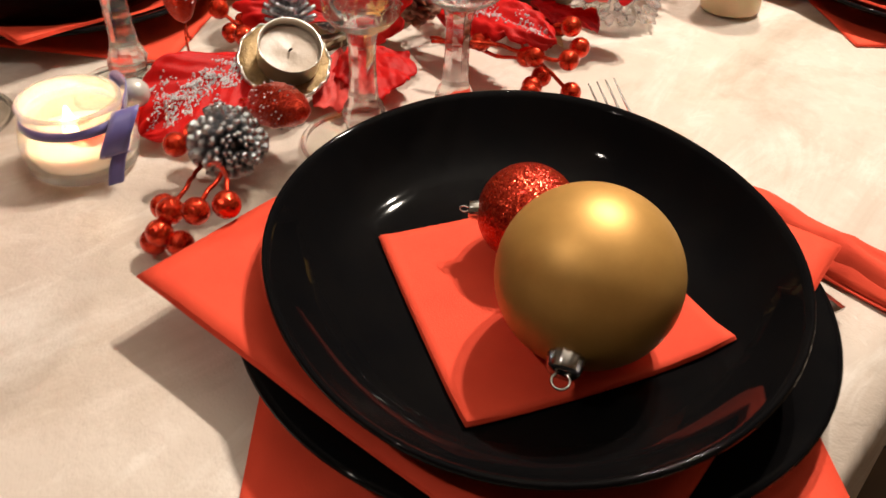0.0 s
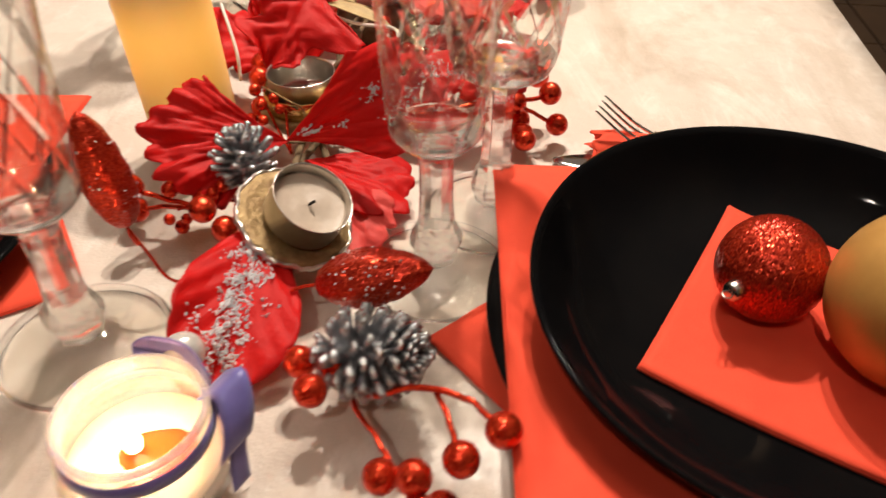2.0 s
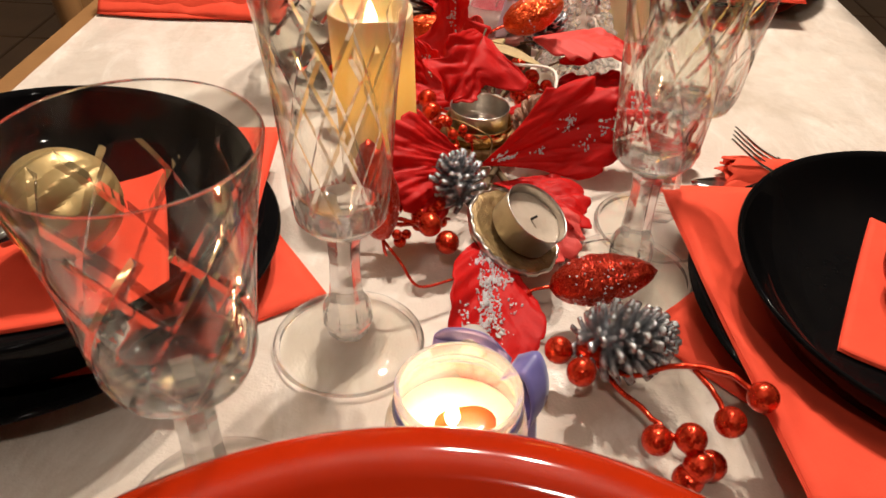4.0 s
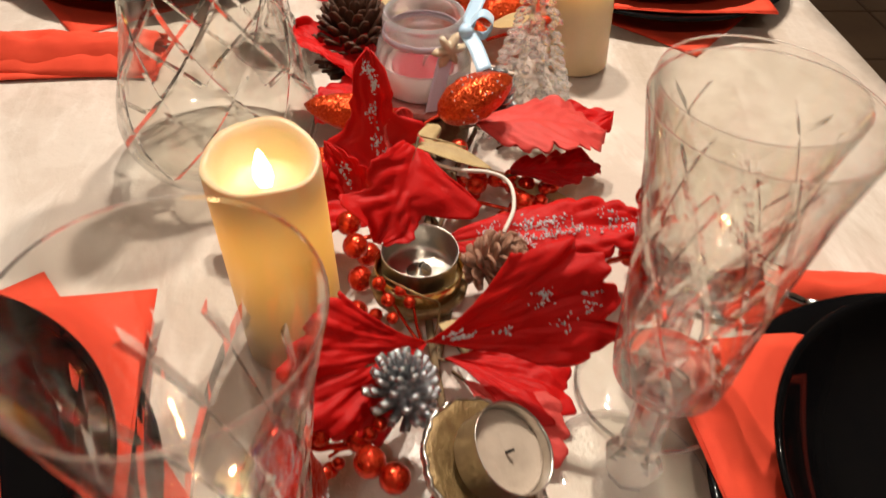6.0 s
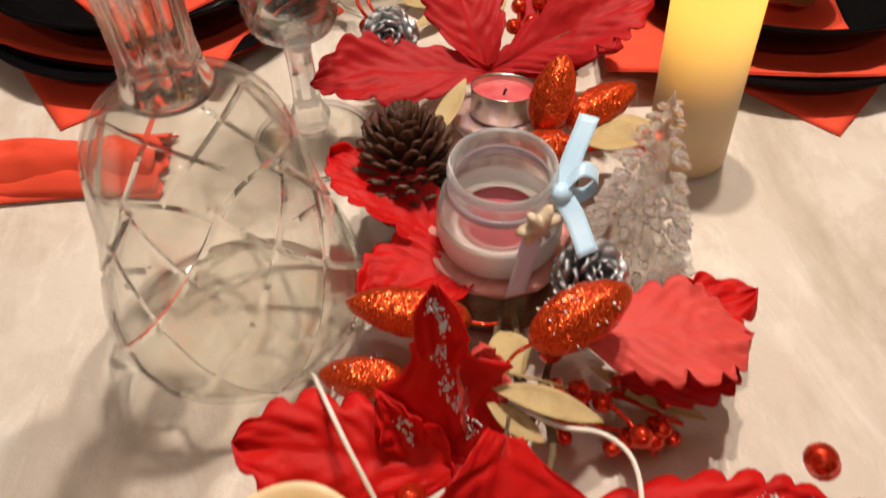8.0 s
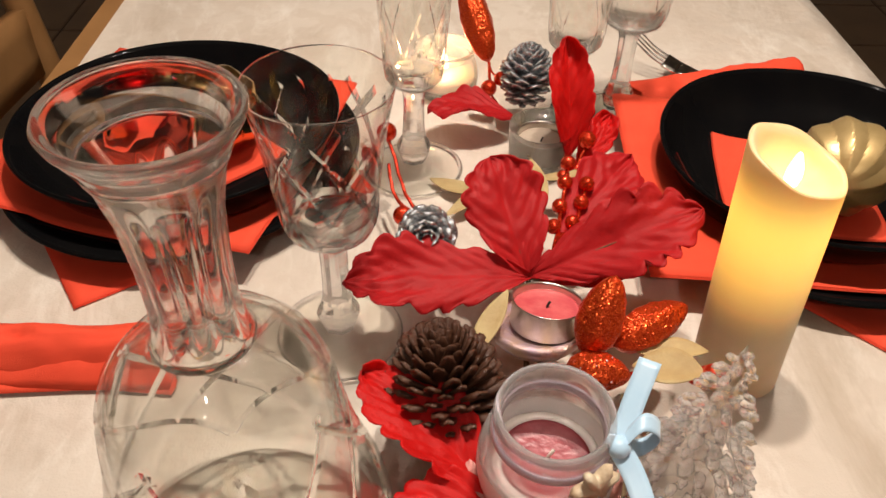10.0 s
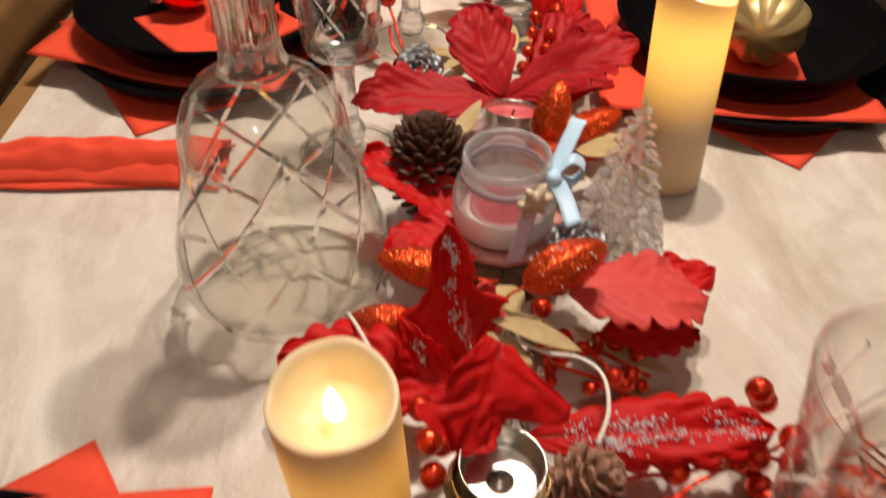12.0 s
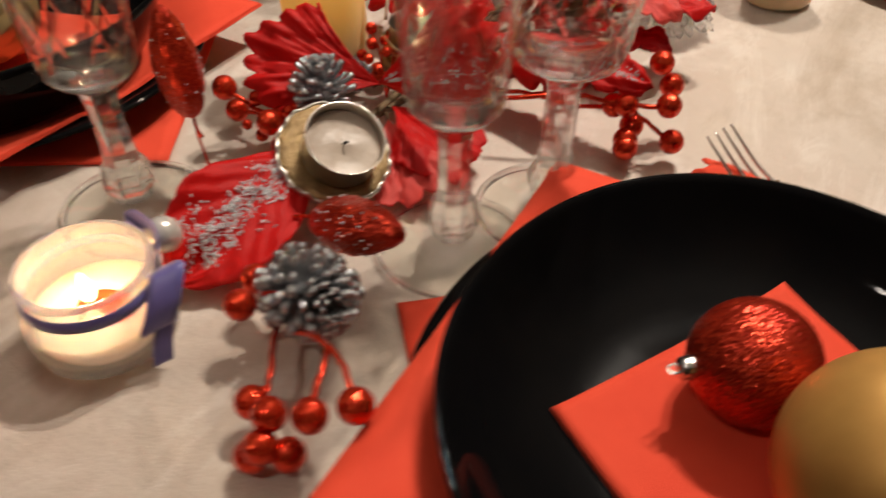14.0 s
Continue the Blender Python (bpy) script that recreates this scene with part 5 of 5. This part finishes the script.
# jar with the blue ribbon
j2 = thing("jar_candle", "unlit rose candle in a frosted jar with a pale blue bow", "candle", at=(-0.0195, 0.2755, 0.0415))
part("jar", lathe([(0, 0.0), (0.026, 0.0), (0.0295, 0.003), (0.0308, 0.010), (0.0306, 0.020), (0.0286, 0.029), (0.0247, 0.0335), (0.0240, 0.0360), (0.0254, 0.0375), (0.0258, 0.0465), (0.0248, 0.0500), (0.0228, 0.0490), (0.0216, 0.0365), (0.0262, 0.0290), (0.0283, 0.020), (0.0283, 0.010), (0.024, 0.006), (0, 0.005)], 64), FROST, j2)
jar = j2.children[0]
jar.data.materials.append(MILK)
for p in jar.data.polygons:
    p.material_index = 1 if p.center.z < 0.020 else 0
part("wax", lathe([(0, 0.0056), (0.022, 0.0066), (0.0255, 0.0095), (0.0258, 0.0130), (0.0215, 0.0136), (0.0205, 0.0118), (0, 0.0118)], 48), FROST_WAX, j2)
part("wax_top", lathe([(0, 0.0120), (0.0204, 0.0120), (0.0206, 0.0140), (0.0190, 0.0136), (0.012, 0.0130), (0, 0.0128)], 48), WAX_ROSE, j2, "dark rose wax with a burnt hollow")
part("wick", tube([(0, 0, 0.012), (0.001, 0, 0.016), (0.003, 0.001, 0.019)], 0.0008, 6), CORD, j2)
b = (0.0245, -0.0135, 0.0440)
part("ribbon_band", lathe([(0.0242, 0.0350), (0.0262, 0.0350), (0.0256, 0.0385), (0.0240, 0.0385)], 48), LILAC, j2)
ribbon([b, (0.031, 0.000, 0.0525), (0.040, 0.016, 0.0625)], 0.0095, (0.8, -0.5, 0.1), SKYBLUE, j2)
ribbon([b, (0.030, -0.024, 0.0385), (0.034, -0.040, 0.0325)], 0.0095, (0.8, 0.3, 0.2), SKYBLUE, j2)
ribbon([b, (0.034, -0.008, 0.0525), (0.042, -0.008, 0.0465), (0.036, -0.010, 0.0385), b], 0.008, (0.2, 1, 0.2), SKYBLUE, j2, "bow_loop")
part("knot", ball(0.0052, b, 14, squash=0.8), SKYBLUE, j2)
ribbon([(0.012, -0.0260, 0.0340), (0.008, -0.0340, 0.020), (0.004, -0.039, 0.003)], 0.0095, (1, 0.1, 0.1), LILAC, j2)
bm = lathe([(0, -0.0035), (0.0070, -0.0025), (0.0086, 0.0), (0.0070, 0.0025), (0, 0.0045)], 36, lambda a, k: (1 + 0.42 * math.cos(6 * a), 0))
bmesh.ops.transform(bm, matrix=pose(0.0135, -0.0275, 0.0385, 90, 0, 25), verts=bm.verts)
part("shell_star", bm, SHELL, j2, "cream star-shaped shell")
gilt_holder((-0.0195, 0.2755, 0.0400), 0.0365, label="pink foil-edged wooden candle holder", material=PINK_FOIL)
part("wood_slice", lathe([(0, 0), (0.031, 0), (0.033, 0.004), (0.032, 0.028), (0, 0.0295)], 40, lambda a, k: (1 + 0.03 * math.sin(5 * a), 0)), TWIG, thing("wood_slice", "round slice of dark wood under the jar", "candle holder", at=(-0.0195, 0.2755, 0.0)))

# clear tree
tr = thing("acrylic_tree", "clear acrylic Christmas tree ornament of faceted beads", "tree ornament", at=(0.0525, 0.282, 0))
tr.scale = (1, 1, 0.86)
rng = random.Random(5)
bm = bmesh.new()
for tier in range(14):
    f = tier / 14
    z, r, n = 0.012 + 0.130 * f, 0.030 * (1 - f) ** 0.9 + 0.0015, max(4, round(20 * (1 - f) + 2))
    for k in range(n):
        a = 2 * math.pi * (k + 0.5 * (tier % 2) + rng.uniform(-0.25, 0.25)) / n
        size = rng.uniform(0.75, 1.2) * (1 - 0.45 * f)
        made = bmesh.ops.create_icosphere(bm, subdivisions=1, radius=0.0044 * size)["verts"]
        spin = Euler((rng.random() * 6, rng.random() * 6, rng.random() * 6)).to_matrix().to_4x4()
        m = Matrix.Rotation(a, 4, "Z") @ Matrix.Translation((r * rng.uniform(0.86, 1.0), 0, z + rng.uniform(-0.002, 0.002))) @ Matrix.Rotation(radians(rng.uniform(15, 40)), 4, "Y") @ Matrix.Diagonal((1.5, 0.9, 0.8, 1)) @ spin
        bmesh.ops.transform(bm, matrix=m, verts=made)
part("crown", bm, SPARKLE, tr, smooth=False)
part("trunk", lathe([(0, 0), (0.018, 0), (0.018, 0.004), (0.014, 0.012), (0.009, 0.06), (0.002, 0.136), (0, 0.146)], 24), ACRYLIC, tr)

pinecone("open brown pine cone by the jar", (-0.0625, 0.320, 0.044), (-0.1, 0.25, 0.7), 0.052, 0.027, "brown", 230, 1.15)
pinecone("silver pine cone in front of the jar", (0.018, 0.240, 0.052), (0.2, -0.4, 0.6), 0.028, 0.018)

# round the rose tealight
velvet_leaf("crimson leaf standing behind a tealight", (-0.014, 0.404, 0.042), (-0.036, 0.456, 0.090), 0.052, up=(0.1, -0.6, 0.6), curl=0.06, cup=0.15, seed=13, material=VELVET_DARK, fan=1.2, ribs=7, ragged=0.22)
velvet_leaf("crimson leaf spread beside a silver cone", (-0.014, 0.402, 0.044), (-0.119, 0.392, 0.050), 0.050, up=(0, -0.35, 1), curl=0.06, cup=0.15, seed=14, material=VELVET_DARK, fan=1.1, ribs=8, ragged=0.35)
velvet_leaf("crimson leaf lifted towards a pillar candle", (-0.012, 0.404, 0.044), (0.078, 0.410, 0.090), 0.052, up=(-0.3, -0.6, 1), curl=0.03, cup=0.2, seed=15, material=VELVET_DARK, fan=1.2, ribs=8, ragged=0.35)
velvet_leaf("crimson leaf pointing low behind the candle", (-0.008, 0.402, 0.040), (0.072, 0.430, 0.044), 0.044, curl=0.04, cup=0.2, seed=21, material=VELVET_DARK, fan=1.1, ribs=6)
velvet_leaf("crimson leaf half hidden by a berry spray", (0.010, 0.440, 0.040), (0.062, 0.500, 0.062), 0.044, up=(0, -0.5, 1), curl=0.04, cup=0.2, seed=22, material=VELVET_DARK, fan=1.1, ribs=6, ragged=0.25)
pinecone("silver pine cone seen end on", (-0.0729, 0.4283, 0.054), (0.0, -0.7, 0.45), 0.026, 0.0185, scales=60)
glitter_cone("orange-red glitter pod standing by a tealight", (0.010, 0.342, 0.048), (0.021, 0.357, 0.090), 0.0120, ORANGE_GLITTER, 0, 6)
glitter_cone("orange-red glitter pod lying by a tealight", (-0.002, 0.334, 0.048), (0.030, 0.326, 0.050), 0.0100, ORANGE_GLITTER, 30, 7)
glitter_cone("orange-red glitter pod beside the acrylic tree", (0.024, 0.346, 0.050), (0.066, 0.366, 0.060), 0.0110, ORANGE_GLITTER, 0, 8)
berry_spray("bright red berries beside the acrylic tree", [[(0.03, 0.335, 0.04), (0.055, 0.325, 0.055), (0.066, 0.318, 0.060)]], [(0.066, 0.318, 0.062, 0.0055), (0.060, 0.322, 0.056, 0.005), (0.068, 0.326, 0.052, 0.005)])
berry_spray("red glitter berries on a curved stem", [[(-0.078, 0.470, 0.034), (-0.088, 0.49, 0.040), (-0.096, 0.515, 0.052), (-0.100, 0.524, 0.060)], [(-0.082, 0.470, 0.034), (-0.094, 0.488, 0.036), (-0.099, 0.51, 0.046)]],
            [(-0.100, 0.524, 0.062), (-0.080, 0.462, 0.036), (-0.088, 0.474, 0.030), (-0.078, 0.452, 0.024), (-0.112, 0.530, 0.040)])
berry_spray("upright sprays of small red berries", [[(0.004, 0.43, 0.03), (0.010, 0.45, 0.05), (0.016, 0.478, 0.07)], [(0.01, 0.43, 0.03), (0.02, 0.45, 0.045), (0.028, 0.47, 0.06)], [(0.014, 0.44, 0.03), (0.03, 0.47, 0.05), (0.036, 0.50, 0.05)]],
            [(0.016, 0.478, 0.071, 0.0052), (0.014, 0.470, 0.062, 0.005), (0.010, 0.456, 0.054, 0.005), (0.006, 0.446, 0.046, 0.005), (0.028, 0.470, 0.061, 0.005), (0.024, 0.460, 0.054, 0.005), (0.018, 0.450, 0.046, 0.005), (0.012, 0.440, 0.040, 0.005), (0.036, 0.500, 0.052, 0.0055), (0.034, 0.486, 0.046, 0.005), (0.028, 0.478, 0.044, 0.005), (0.022, 0.468, 0.04, 0.005)])

# far part of the garland
pinecone("silver-sprayed pine cone upright on its stalk", (0.007, 0.634, 0.044), (0.05, 0.2, 1), 0.042, 0.022, scales=90)
velvet_leaf("dark crimson leaf lying on the cloth", (-0.004, 0.612, 0.022), (-0.072, 0.614, 0.024), 0.040, curl=0.12, seed=23, material=VELVET_DARK, ribs=6)
velvet_leaf("narrow red leaf standing on edge", (0.034, 0.556, 0.022), (0.026, 0.592, 0.100), 0.034, up=(0.2, -1, 0.2), curl=0.04, cup=0.5, seed=24, ribs=7)
velvet_leaf("small red leaf beside the clear cup", (0.040, 0.545, 0.016), (0.066, 0.580, 0.044), 0.026, up=(0, -0.6, 1), cup=0.3, seed=25, ribs=5)
berry_spray("red berries by the clear cup", [[(0.03, 0.53, 0.02), (0.042, 0.545, 0.036)]], [(0.044, 0.551, 0.040), (0.036, 0.534, 0.024), (0.024, 0.52, 0.03, 0.005)])
glitter_cone("red glitter pod standing by a lit jar", (-0.022, 0.655, 0.045), (-0.045, 0.690, 0.105), 0.0125, ORANGE_GLITTER, 0, 9)
berry_spray("red berries under a glitter pod", [[(-0.022, 0.655, 0.045), (-0.018, 0.645, 0.02), (-0.01, 0.64, 0.01)]], [(-0.022, 0.640, 0.030), (-0.012, 0.645, 0.036, 0.006), (-0.030, 0.644, 0.020, 0.006)])
j3 = thing("jar_candle", "lit candle in a low frosted glass jar", "candle", at=(-0.058, 0.692, 0))
part("jar", lathe(JAR, 48), FROST, j3)
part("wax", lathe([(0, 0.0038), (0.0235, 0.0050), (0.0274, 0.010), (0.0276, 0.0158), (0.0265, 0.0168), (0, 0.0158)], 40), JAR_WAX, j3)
fl = lathe([(0, 0), (0.0026, 0.003), (0.0034, 0.006), (0.0022, 0.011), (0.0008, 0.016), (0, 0.017)], 16)
bmesh.ops.translate(fl, vec=(0, 0, 0.020), verts=fl.verts)
part("flame", fl, FLAME, j3, "small candle flame")
bulb("far_flame_light", (-0.058, 0.692, 0.034), 0.18, 0.005, (1.0, 0.58, 0.28))
